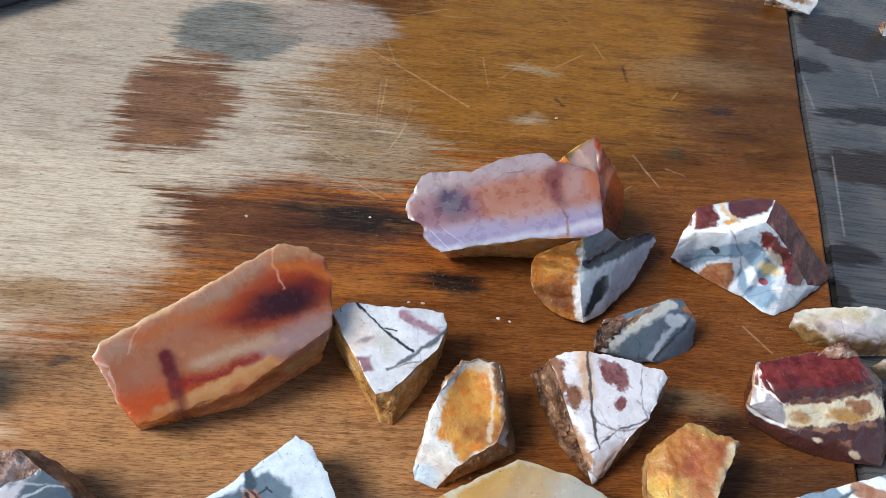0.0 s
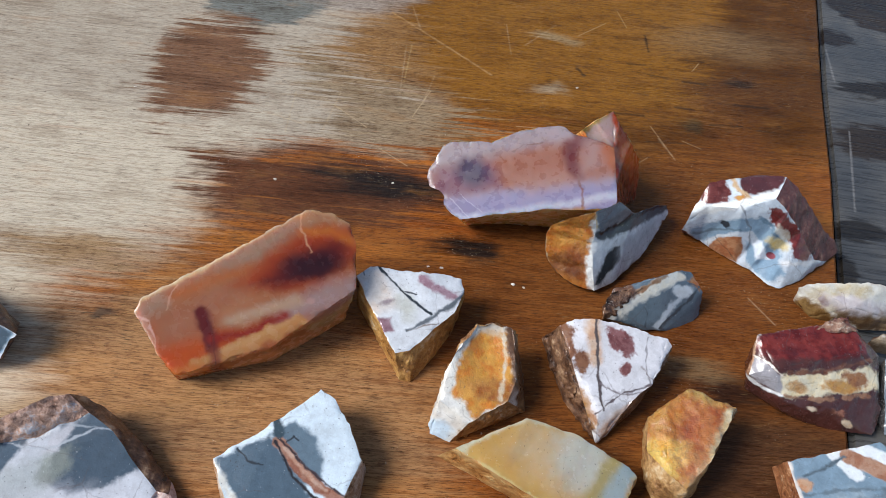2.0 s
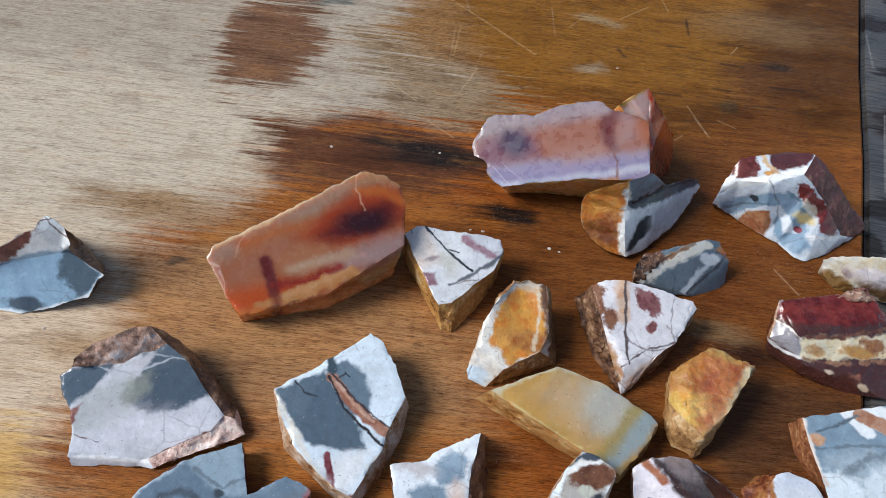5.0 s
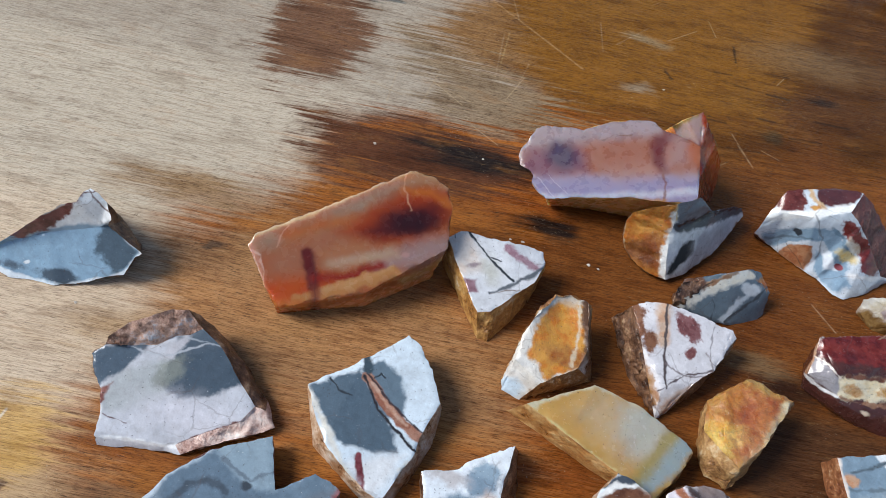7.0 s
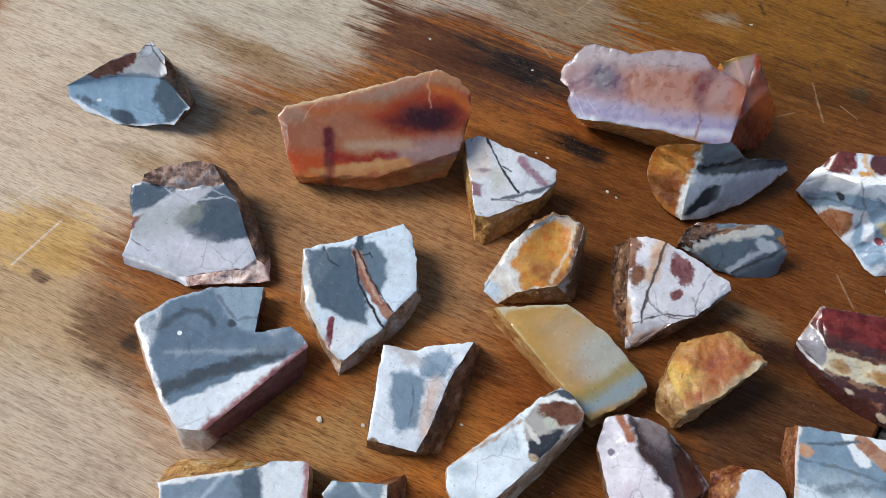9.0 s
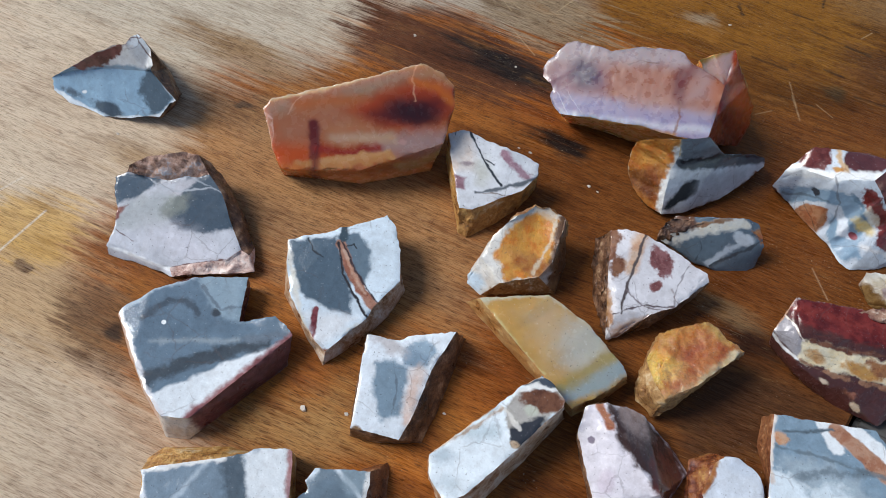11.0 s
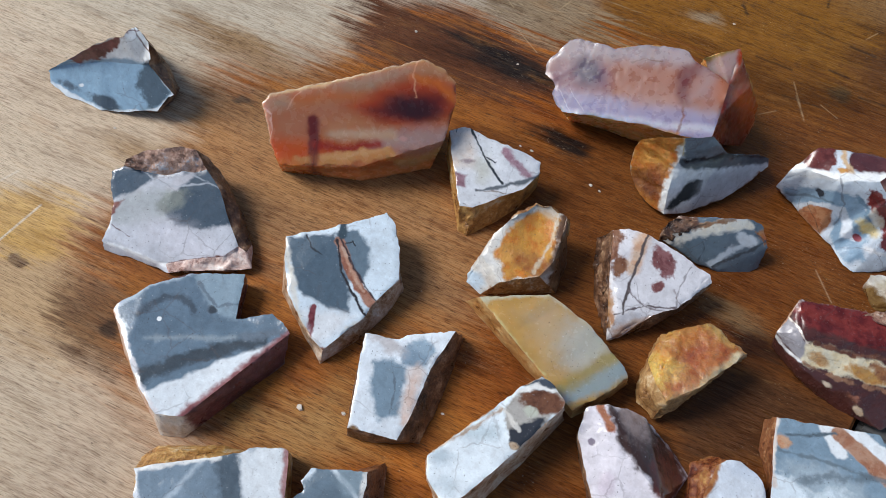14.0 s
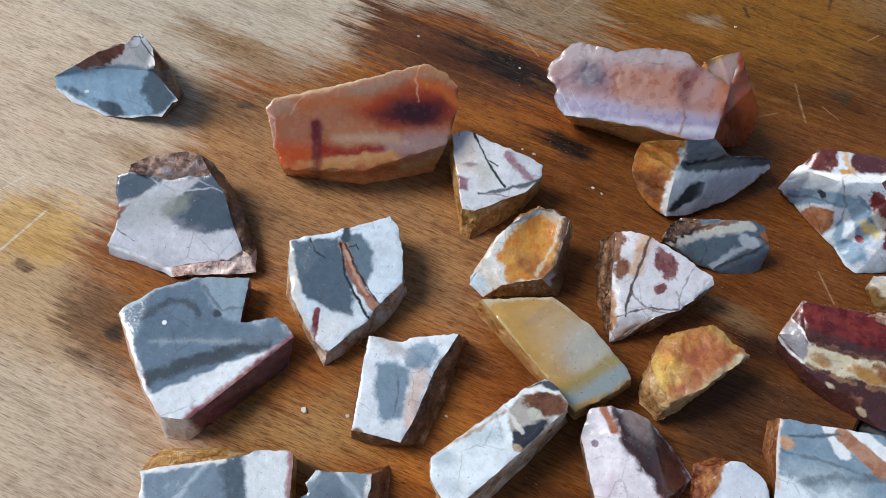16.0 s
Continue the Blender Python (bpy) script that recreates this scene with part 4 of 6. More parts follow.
face = face_material("grey_white_clouded", (0.62, 0.61, 0.63), [
    ("poly", [-103.7, 50.7, -99.8, 60.5, -88.4, 69.2, -83.7, 55.7, -91.2, 49.5, -99.3, 45.3], 3, 3, (0.4, 0.41, 0.39), 0.75),
    ("poly", [-114.3, 62.3, -90.3, 74.5, -99.8, 60.5, -102.8, 51.7, -109.7, 56.6], 0.8, 2, (0.085, 0.115, 0.145)),
    ("poly", [-89.1, 68.7, -75.5, 77.2, -63.5, 67.4, -71.3, 58.7, -80.3, 56.1, -87, 59.1], 1.0, 3, (0.07, 0.095, 0.12)),
    ("poly", [-90.6, 74.3, -84, 81, -74.1, 75.6, -87.1, 68.5], 0.8, 2, (0.085, 0.11, 0.135)),
    ("blob", [-87.2, 63, 3.5, 6, -20], 1.6, 4, (0.24, 0.25, 0.21), 0.8),
    ("poly", [-92.1, 65.6, -91.2, 68.9, -88.5, 77.2, -86.4, 76.7, -88, 67.4], 0.9, 3, (0.56, 0.53, 0.54), 0.9),
    ("line", [0.6, -102.2, 67.5, -91.2, 67.2, -80.1, 74.9, -74.7, 75.8], 0.3, 1.2, (0.48, 0.49, 0.51), 0.8),
    ("line", [0.5, -90.3, 74.5, -83.2, 75, -74.1, 75.6], 0.3, 1.2, (0.4, 0.42, 0.44), 0.7),
    ("poly", [-104, 52.1, -101.2, 54.8, -100.1, 49.6, -100.5, 46.7], 0.6, 2, (0.27, 0.11, 0.085)),
    ("line", [0.5, -98.8, 45.6, -95, 45.7, -90.7, 44.6], 0.25, 1, (0.16, 0.09, 0.09)),
    ("blob", [-73.8, 52.3, 14, 5, 0], 5, 5, (0.7, 0.66, 0.68), 0.7),
    ("line", [1.3, -97.7, 38.5, -92.1, 39.9, -77.6, 41.3, -73.6, 42.3], 0.5, 1.5, (0.8, 0.78, 0.76)),
    ("line", [0.7, -73, 43.1, -66.4, 48.7, -58.5, 54.2, -55.9, 60.6], 0.4, 1.5, (0.22, 0.11, 0.085)),
    ("line", [1.1, -113, 62.2, -110.4, 58.1, -103.9, 51.9, -99.8, 45, -97.7, 38.5], 0.4, 1.5, (0.66, 0.65, 0.64), 0.8),
], lean=(-0.55, 0.31))
brown_crust = rind_material("brown_crumbly_crust", [(0.05, 0.025, 0.018), (0.24, 0.12, 0.075), (0.50, 0.31, 0.23), (0.50, 0.52, 0.56)])
pink_crust = rind_material("pink_crust", [(0.26, 0.12, 0.09), (0.56, 0.36, 0.30), (0.74, 0.58, 0.51), (0.80, 0.72, 0.67)])
block("jasper_stone", [(-104.4, 58.1, 13), (-102.9, 54.6, 11.6), (-98.1, 49.5, 9.1), (-95.8, 43.4, 6.6), (-95.1, 37.5, 4.4), (-89.7, 39, 4.2), (-76, 40.6, 3), (-72.1, 41.6, 2.9), (-65.3, 47, 3.9), (-56.4, 52.8, 4.9), (-53.5, 58.4, 6.5), (-61.1, 64.3, 9.6), (-68.4, 70.8, 12.9), (-75.9, 74.4, 15.2), (-79.1, 71.4, 14.5), (-82.8, 70, 14.5), (-87.1, 65.9, 13.6), (-94.6, 63.3, 13.6), (-101.5, 61.5, 13.9), (-100.4, 63.1, 17), (-96.2, 67.8, 19), (-91.6, 71.4, 20), (-85.6, 76, 20), (-81.5, 77.3, 19.5), (-79.4, 79.9, 13), (-71.9, 77.5, 8), (-61.4, 70.8, 5), (-51.3, 62.3, 3), (-49.9, 58.2, 6), (-45.8, 54.7, 3), (-54.1, 49, 3), (-65.4, 42, 3), (-69.6, 39.4, 2), (-76.8, 39, 0.5), (-85.4, 37.8, 0.5), (-94.6, 35.7, 0.5)], [((0, 1, 2, 3, 4, 5, 6, 7, 8, 9, 10, 11, 12, 13, 14, 15, 16, 17, 18), 0), ((18, 19, 20, 21, 22, 23, 13, 14, 15, 16, 17), 1), ((13, 23, 24, 25, 26, 27, 28, 10, 11, 12), 3), ((7, 8, 9, 10, 28, 27, 29, 30, 31, 32), 2), ((4, 5, 6, 7, 32, 33, 34, 35), 0)], [("cut_face", face, None, ""), ("crust", brown_crust, 2.8, "rough crumbly brown crust"), ("pink_crust", pink_crust, 2.4, "pinkish crumbly crust"), ("rind", dark_rind, 1.0, "")], "thick jasper slab, slate grey and cloudy white with a pinkish crust", rough=0.6, seed=2)
face = face_material("slate_with_band", (0.14, 0.195, 0.245), [
    ("poly", [-61.1, 44.1, -44.9, 53.2, -37.8, 35.5, -45.7, 34.2, -53.3, 38.3], 1.2, 3, (0.26, 0.335, 0.38)),
    ("line", [1.0, -56, 40.4, -46.2, 36.4, -40.3, 41.1], 0.4, 2, (0.13, 0.16, 0.19), 0.8),
    ("line", [2.2, -65.8, 21.5, -62.6, 31.4, -56.4, 33.6, -51.6, 31.7], 0.8, 3, (0.075, 0.095, 0.115)),
    ("blob", [-46.7, 34.7, 1.6, 1.2, 0], 0.4, 1, (0.05, 0.06, 0.07)),
    ("line", [1.5, -58.2, 16.4, -47.2, 23.2, -35, 30.2], 1.0, 2, (0.33, 0.37, 0.38), 0.7),
    ("poly", [-50, 1.2, -33.5, 22.2, -21.5, 40.3, -16.5, 40.9, -29.9, -0.5, -40.1, -3.2], 0.8, 2, (0.72, 0.74, 0.74)),
    ("line", [4.6, -51.3, 5.2, -44, 16.2, -33.3, 27.8, -27, 34.2], 1.2, 4, (0.055, 0.068, 0.078)),
    ("line", [3.0, -32, 32, -22.5, 40.2], 1.2, 4, (0.14, 0.17, 0.20)),
    ("line", [4.4, -31.8, 2, -25.9, 20.5, -19.5, 40.5], 1.2, 3, (0.30, 0.12, 0.115)),
    ("line", [2.2, -73.8, 19.7, -50.7, 3.3, -39.4, -1.5], 0.6, 2, (0.76, 0.72, 0.70)),
    ("line", [2.0, -73.9, 20.3, -69.3, 31.8, -60.6, 41.9], 0.8, 2, (0.50, 0.56, 0.60), 0.8),
    ("blob", [-58.9, 23.9, 0.9, 0.9, 0], 0.2, 0, (0.85, 0.85, 0.82)),
])
c_rind = face_material("maroon_and_honey_rind", (0.10, 0.028, 0.024), [
    ("line", [9, -75, 19, -52.1, 2.4, -42.2, -1.4], 1.2, 4, (0.52, 0.27, 0.08)),
    ("line", [3, -74.2, 19.4, -48.7, 0.9, -38.6, -2.4], 0.8, 3, (0.62, 0.46, 0.36)),
    ("blob", [-34.7, -2.2, 7, 7, 0], 1.2, 3, (0.62, 0.53, 0.45)),
    ("line", [3, -30.8, 3.4, -19.8, 39.4], 1.2, 3, (0.20, 0.06, 0.055)),
], rough=0.4, bump=0.8)
stone("jasper_stone", "prism", [(-74.3, 19.8, 8), (-69.2, 31.9, 8.5), (-60.2, 42.3, 8), (-44.8, 50.7, 8), (-38.7, 36.3, 7), (-29.1, 43.2, 8.5), (-24.2, 42, 8.5), (-20.4, 40.2, 8.5, -18.3, 32.6), (-32.3, 1.9, 12, -32.1, -2.6), (-39.7, -1.6, 12.5, -38.8, -5.3), (-50.6, 3.3, 11.4, -51.7, 1.6), (-61.3, 10.7, 10, -63.9, 9.6)], face, c_rind, "notched slate-grey jasper slab with white corner and maroon edge", seed=3, rough=0.3)
face = face_material("white_with_slate_patch", (0.66, 0.73, 0.77), [
    ("poly", [-42.8, 71.3, -28.9, 81.4, -22.3, 74.3, -14.2, 66.4, -10, 58.6, -16.8, 57.1, -26.5, 56.9, -32.3, 59.8], 0.8, 2.5, (0.085, 0.12, 0.15)),
    ("poly", [-28.9, 81.4, -23.2, 85.7, -16.5, 82.8, -12.6, 76, -11.8, 68.5, -18.5, 68.9], 1.0, 2.5, (0.12, 0.165, 0.2)),
    ("poly", [-24.5, 53.7, -13.9, 56.9, -7.2, 60.7, -9.7, 49.9, -14.2, 42.8, -19.6, 44.3], 2.5, 3, (0.74, 0.72, 0.7), 0.8),
    ("line", [3.4, -26.2, 79.3, -19.2, 73, -10.9, 67.8, -2.9, 64.1], 0.4, 1, (0.38, 0.19, 0.125)),
    ("line", [1.2, -24.6, 78.1, -17.2, 72.1, -10.1, 67.5], 0.4, 1, (0.56, 0.38, 0.28), 0.8),
    ("line", [0.8, -27.2, 79.2, -20.3, 70.3, -13.3, 65.6, -5, 60.7], 0.3, 0.8, (0.03, 0.025, 0.025)),
    ("line", [0.7, -26.3, 80.2, -17.1, 73.5, -8.4, 68.5, -2.5, 65.7], 0.3, 0.8, (0.05, 0.03, 0.03)),
    ("line", [2.4, -29.5, 87.4, -26.5, 81.7], 0.5, 1.5, (0.05, 0.075, 0.09)),
    ("line", [0.5, -36.7, 75.8, -33.4, 72.5, -30.6, 72.6, -29, 72], 0.25, 0.8, (0.03, 0.035, 0.04)),
    ("line", [0.5, -24.3, 79.6, -22.6, 81.9, -21, 80.7], 0.25, 0.8, (0.03, 0.035, 0.04)),
    ("line", [2.4, -21.1, 54.5, -19, 49.7, -17.1, 45.7], 0.4, 1, (0.22, 0.055, 0.06)),
    ("blob", [-21.5, 45.5, 4, 4, 0], 1.2, 3, (0.46, 0.5, 0.52), 0.8),
    ("line", [2, -43, 70.6, -33.4, 60.4, -24.8, 50.7, -16.9, 43.5], 0.8, 2, (0.7, 0.66, 0.58), 0.9),
    ("line", [0.8, -15.9, 99.7, -7.4, 90.6, -1.6, 81.1, -0.8, 69.1], 0.4, 1.5, (0.62, 0.54, 0.44), 0.7),
    ("blob", [-4.1, 55.4, 4, 2.5, 30], 1.2, 3, (0.58, 0.46, 0.3), 0.7),
    ("blob", [-10.5, 41.2, 3, 3, 0], 0.8, 3, (0.2, 0.05, 0.04)),
    ("blob", [-8.3, 43.3, 2.4, 2.4, 0], 0.8, 3, (0.32, 0.16, 0.05)),
], lean=(-0.27, 0.35))
stone("jasper_stone", "prism", [(-40.1, 68, 11), (-25.3, 80.5, 13), (-14.4, 91.8, 14.5), (-9.3, 89.5, 14), (-4.1, 83.1, 13), (1.3, 73.7, 11, 2.5, 75.4), (-2.5, 61.5, 9, 1.9, 63.7), (-2.1, 57.8, 8.5, -1.2, 53.1), (-8.7, 41.2, 7, -8.5, 38.1), (-14.5, 42.6, 7.5, -15.5, 42.2), (-29.9, 52.2, 10, -33.6, 53.4)], face, pale_rind, "white jasper slab with slate-grey patch and brown vein", seed=4, rough=0.45)
face = face_material("white_black_veins", (0.72, 0.71, 0.71), [
    ("poly", [-10.2, 144.3, -2.4, 148.6, 5.7, 133.4, -2.8, 128.8], 3, 3, (0.64, 0.54, 0.46), 0.75),
    ("blob", [7.7, 134.1, 3, 6, 20], 2, 3, (0.55, 0.53, 0.43), 0.55),
    ("poly", [-2.6, 127.8, 3.4, 128.9, 5.3, 123.7, 0.9, 123.1], 0.7, 2.5, (0.3, 0.17, 0.19)),
    ("blob", [1.4, 134.7, 2.2, 1, 30], 0.6, 2, (0.32, 0.25, 0.25)),
    ("line", [3, 12.1, 145.7, 18.5, 141.7, 23.8, 140.5], 0.9, 3.5, (0.4, 0.25, 0.28)),
    ("line", [1, -7.8, 149.4, -3.7, 148.7, 1.3, 143.5, 7.6, 137.9, 12.5, 134.5, 15.8, 132.6], 0.3, 1.2, (0.035, 0.04, 0.045)),
    ("line", [0.6, 6.6, 139.6, 10.3, 139.4], 0.25, 0.8, (0.08, 0.08, 0.09)),
    ("line", [0.5, -7.3, 149, -7, 143.8], 0.25, 0.8, (0.14, 0.14, 0.14)),
    ("line", [1.5, 9, 125.2, 13.9, 129, 17.9, 132.8, 22.1, 136.8, 26.4, 143.2], 0.5, 1.5, (0.13, 0.14, 0.15)),
    ("line", [0.6, 9.4, 125.1, 16.1, 128.8, 22.1, 130.3, 26.4, 136.7], 0.3, 1.2, (0.2, 0.14, 0.1), 0.8),
    ("line", [0.8, 3.1, 118.6, 6.3, 113.1, 8.5, 109.2], 0.3, 1.5, (0.2, 0.17, 0.17), 0.8),
    ("blob", [9.2, 112.9, 3.4, 2, 0], 0.8, 3, (0.52, 0.28, 0.14)),
    ("line", [1, 13.4, 115.4, 17.2, 122.6, 26.1, 131.7], 0.4, 2, (0.42, 0.28, 0.13), 0.8),
], lean=(0.09, 0.68))
stone("jasper_stone", "prism", [(-11.3, 130.7, 18), (-7.3, 135.7, 18), (-0.4, 135.9, 17.5), (9.9, 137.1, 17), (14.8, 137.7, 16), (19.6, 138.2, 15), (23.2, 138.3, 14), (25, 133.9, 13, 25.3, 136.9), (22.2, 125.7, 12.5, 23.2, 126.2), (16.1, 118.1, 12, 18.6, 116.1), (9.9, 110.5, 11, 11.6, 104.6), (5.2, 108.6, 11, 7.8, 105.1), (-3.9, 120.6, 14)], face, ochre_rind, "triangular white jasper piece with black veins and ochre side", seed=5, rough=0.6)
face = face_material("white_with_ochre_hollow", (0.70, 0.66, 0.60), [
    ("poly", [23.8, 104.8, 25.8, 119.8, 29.6, 127, 38.5, 128.8, 40.5, 126.4, 42.7, 112.8, 41.5, 104.7, 32, 96.7], 1.0, 4, (0.58, 0.27, 0.045)),
    ("blob", [37.7, 107.4, 10, 4, 0], 2, 5, (0.32, 0.12, 0.03), 0.6),
    ("blob", [33.2, 128.5, 5, 3, 0], 1, 4, (0.50, 0.40, 0.30), 0.7),
    ("line", [6, 40.5, 129.2, 43.7, 117.5, 48.8, 102.3], 1.2, 4, (0.15, 0.07, 0.03)),
    ("line", [3.5, 30.7, 90.7, 38.6, 97.7, 49.3, 103.8], 1.2, 5, (0.34, 0.2, 0.09), 0.85),
    ("line", [1.2, 36.2, 130.9, 39.3, 120.3, 38.9, 104.3], 0.5, 2.5, (0.62, 0.5, 0.36)),
    ("line", [1.2, 21.9, 118.4, 25.3, 128.8, 32.6, 133.6], 0.6, 3, (0.42, 0.24, 0.11), 0.8),
    ("blob", [21.4, 90.2, 5, 4, 0], 1.5, 2, (0.55, 0.66, 0.74)),
], rough=0.35, bump=0.5, lean=(-0.04, 0.52))
stone("jasper_stone", "hull", [(28.9, 119.6, 19.5), (34.2, 121.2, 19.5), (40.8, 120.9, 18), (42.2, 119.2, 17), (43.2, 111.8, 16), (43.7, 104.5, 14), (41.8, 97.9, 12), (30.9, 90, 10), (21, 94.9, 12), (21.3, 103.1, 15), (24.9, 112.5, 19), (18.7, 90.6, 1), (19.8, 88.7, 0), (26.3, 86.9, 0), (43.2, 96.7, 0), (49.4, 100.8, 0), (48.3, 113.4, 0)], face, rind_material("caramel_rind", [(0.10, 0.04, 0.015), (0.28, 0.12, 0.035), (0.46, 0.26, 0.10), (0.68, 0.58, 0.45)]), "white chunk with a rusty ochre hollow", steep=0.12, seed=6, cut=0.3, hollow=(33.6, 112.4, 13, 3.2))
face = face_material("honey_chalcedony", (0.50, 0.28, 0.075), [
    ("poly", [42.7, 82.2, 49.3, 92.8, 77, 84.5, 71.8, 73, 59, 69.9], 6, 6, (0.47, 0.32, 0.17)),
    ("blob", [66, 83.6, 9, 10, 0], 5, 5, (0.444, 0.406, 0.331)),
    ("line", [6, 65.6, 64.3, 73.5, 73.6, 79.7, 83.9], 1.5, 3, (0.283, 0.320, 0.311)),
    ("line", [4, 64.5, 66.7, 75.9, 87.1], 2, 3, (0.314, 0.230, 0.061), 0.8),
    ("line", [2.2, 26.8, 80.1, 47.4, 93.1, 65, 90.7], 0.8, 2, (0.530, 0.436, 0.287)),
    ("line", [1.2, 27.2, 80.3, 41.3, 74.3, 57.2, 67.6], 0.5, 1, (0.575, 0.425, 0.181)),
], rough=0.18, glow=0.4, speck=0.03, bump=0.1, mark=0.06)
stone("chalcedony_slab", "prism", [(27, 81, 12, 22.7, 82.2), (47.3, 92.7, 14), (53.6, 92.3, 13), (64.5, 90.1, 12), (70.6, 87.6, 11), (79.9, 83.8, 10), (82.2, 81.1, 9.5, 84.6, 83.1), (77.2, 71.3, 10, 79.5, 73.1), (70.1, 61.7, 11, 72.1, 63), (57.1, 67.6, 11.5, 55.2, 69.2), (41.3, 74.4, 12, 37.6, 76.1)], face, honey_rind, "smooth honey-yellow chalcedony slab with a grey-blue stripe", seed=7, rough=0.4)
face = face_material("white_with_blue_smear", (0.74, 0.77, 0.79), [
    ("poly", [6.4, 48, 12.3, 51.9, 17, 50.8, 22.8, 36.7, 17.4, 32.1, 10.8, 39], 1.2, 3, (0.18, 0.245, 0.295)),
    ("blob", [17.3, 55.9, 5, 4, 20], 1.0, 3, (0.2, 0.27, 0.33)),
    ("blob", [18.2, 59.8, 4, 2.4, 10], 0.8, 3, (0.26, 0.34, 0.4)),
    ("blob", [7.9, 54.7, 6, 2.4, 0], 1.2, 4, (0.46, 0.41, 0.39), 0.8),
    ("line", [4, 20.3, 51.9, 21.9, 45.2, 24.8, 36.1], 1.6, 3, (0.6, 0.47, 0.4), 0.85),
    ("line", [1.6, -0.8, 53.7, 5.3, 38.1, 10.8, 25.4], 0.6, 2, (0.8, 0.8, 0.78)),
    ("line", [0.7, -1.5, 53.3, 4.3, 37.6, 10.3, 24.1], 0.3, 2, (0.4, 0.22, 0.12), 0.9),
    ("line", [1.8, 26.6, 70.3, 27.8, 57.2, 28.2, 46.5, 31.9, 31.8], 0.6, 2.5, (0.4, 0.21, 0.1)),
    ("blob", [13.5, 25.8, 3, 1.4, 0], 0.5, 2.5, (0.22, 0.12, 0.05)),
    ("line", [0.5, 11.9, 50.6, 17.5, 42.7, 20, 34.5], 0.25, 1.5, (0.1, 0.12, 0.14), 0.7),
], lean=(-0.12, 0.26))
stone("jasper_stone", "prism", [(0.4, 52.3, 9), (11.1, 55.7, 9.5), (12.5, 58.1, 10), (26.2, 66.6, 12, 28.9, 70.2), (25.1, 51.9, 10, 31, 56.6), (26.7, 38, 9, 32.7, 41.5), (26.6, 27.4, 8, 32.6, 31.5), (18.4, 25.4, 8, 19, 24.2), (11.4, 23.5, 8, 11.3, 22.5), (6.8, 35, 8.5, 5.9, 34.9)], face, dark_rind, "squarish white jasper slab with blue-grey smear and dark side", seed=8, rough=0.4)
face = face_material("white_bar_dark_end", (0.74, 0.78, 0.79), [
    ("blob", [48.6, 44.7, 6, 2.6, 35], 2, 4, (0.46, 0.53, 0.55), 0.8),
    ("blob", [41.5, 32, 4, 2, 40], 1.5, 4, (0.4, 0.46, 0.49), 0.8),
    ("blob", [47.4, 51.2, 3.4, 2, 40], 1.2, 4, (0.36, 0.42, 0.44), 0.8),
    ("blob", [46.3, 25.8, 4, 2, 30], 1.5, 4, (0.5, 0.56, 0.58), 0.7),
    ("poly", [51.3, 53.9, 53.3, 61.5, 63, 70.2, 68.2, 66.9, 64.4, 55.5, 60.4, 44.8, 56, 48.1], 0.7, 3, (0.38, 0.35, 0.31)),
    ("poly", [55.4, 49.2, 59.8, 54.4, 63.7, 58, 64.1, 52.6, 61, 45.1, 58.5, 44.4], 0.6, 2, (0.028, 0.03, 0.036)),
    ("blob", [61, 62.1, 7, 4, 25], 0.7, 3, (0.15, 0.06, 0.028)),
    ("blob", [59, 57.5, 2.4, 1.8, 0], 0.5, 2, (0.44, 0.44, 0.36)),
    ("poly", [51.4, 63.3, 57.1, 71.8, 61.3, 72.8, 65.8, 68.2, 58.1, 64.8], 0.6, 3, (0.055, 0.065, 0.08)),
    ("line", [1.3, 52.2, 60.3, 57.8, 65.5, 64.3, 67.4, 67.6, 67], 0.4, 2, (0.7, 0.68, 0.64)),
    ("line", [0.8, 51.8, 63.9, 57.3, 68.8, 63, 70.2], 0.3, 2, (0.6, 0.6, 0.6), 0.8),
    ("line", [1.2, 50.6, 54.2, 54.1, 53.3, 58.2, 50.4], 0.4, 2, (0.66, 0.62, 0.56), 0.8),
    ("blob", [59.2, 45.6, 1.6, 1.2, 0], 0.4, 1.5, (0.46, 0.36, 0.26)),
    ("line", [1, 36.1, 29.7, 44.3, 41.7, 50.8, 53.7], 0.5, 2, (0.42, 0.28, 0.18), 0.7),
], lean=(0.04, 0.25))
stone("jasper_stone", "prism", [(56.9, 65.4, 16.5), (60.8, 65, 17), (66.4, 60.8, 18), (66.8, 59, 18, 70.5, 61.5), (59.4, 39.5, 16, 63.3, 39.7), (52.7, 23.2, 15, 56.6, 21.9), (48, 16.4, 14, 50.2, 15.3), (39.3, 22.1, 14, 40.3, 22.6), (36.9, 27.1, 14), (48.1, 49.3, 15), (52.5, 59.2, 16)], face, pale_rind, "long white jasper bar with a dark mottled end", seed=9, rough=0.4)
face = face_material("grey_white_halves", (0.20, 0.26, 0.31), [
    ("line", [7, -14.4, -1.2, -5.4, -12.1], 1.5, 4, (0.085, 0.11, 0.13)),
    ("poly", [-12.6, 2, -1.4, 10.1, 14.2, -12.6, 3.7, -18.3], 1.2, 4, (0.72, 0.73, 0.72)),
    ("line", [1.6, -23.3, -20, -20.2, -4.9], 0.8, 2, (0.42, 0.48, 0.52), 0.8),
    ("line", [3, -0.3, 9.2, 7.7, -4.9], 0.8, 2, (0.40, 0.22, 0.21)),
    ("line", [2.4, -36.3, -16.9, -33.4, -14.4, -17.4, -2.6], 0.6, 2, (0.72, 0.70, 0.66)),
    ("line", [2.4, -36.3, -16.9, -31, -24.2], 0.6, 2, (0.70, 0.70, 0.70)),
])
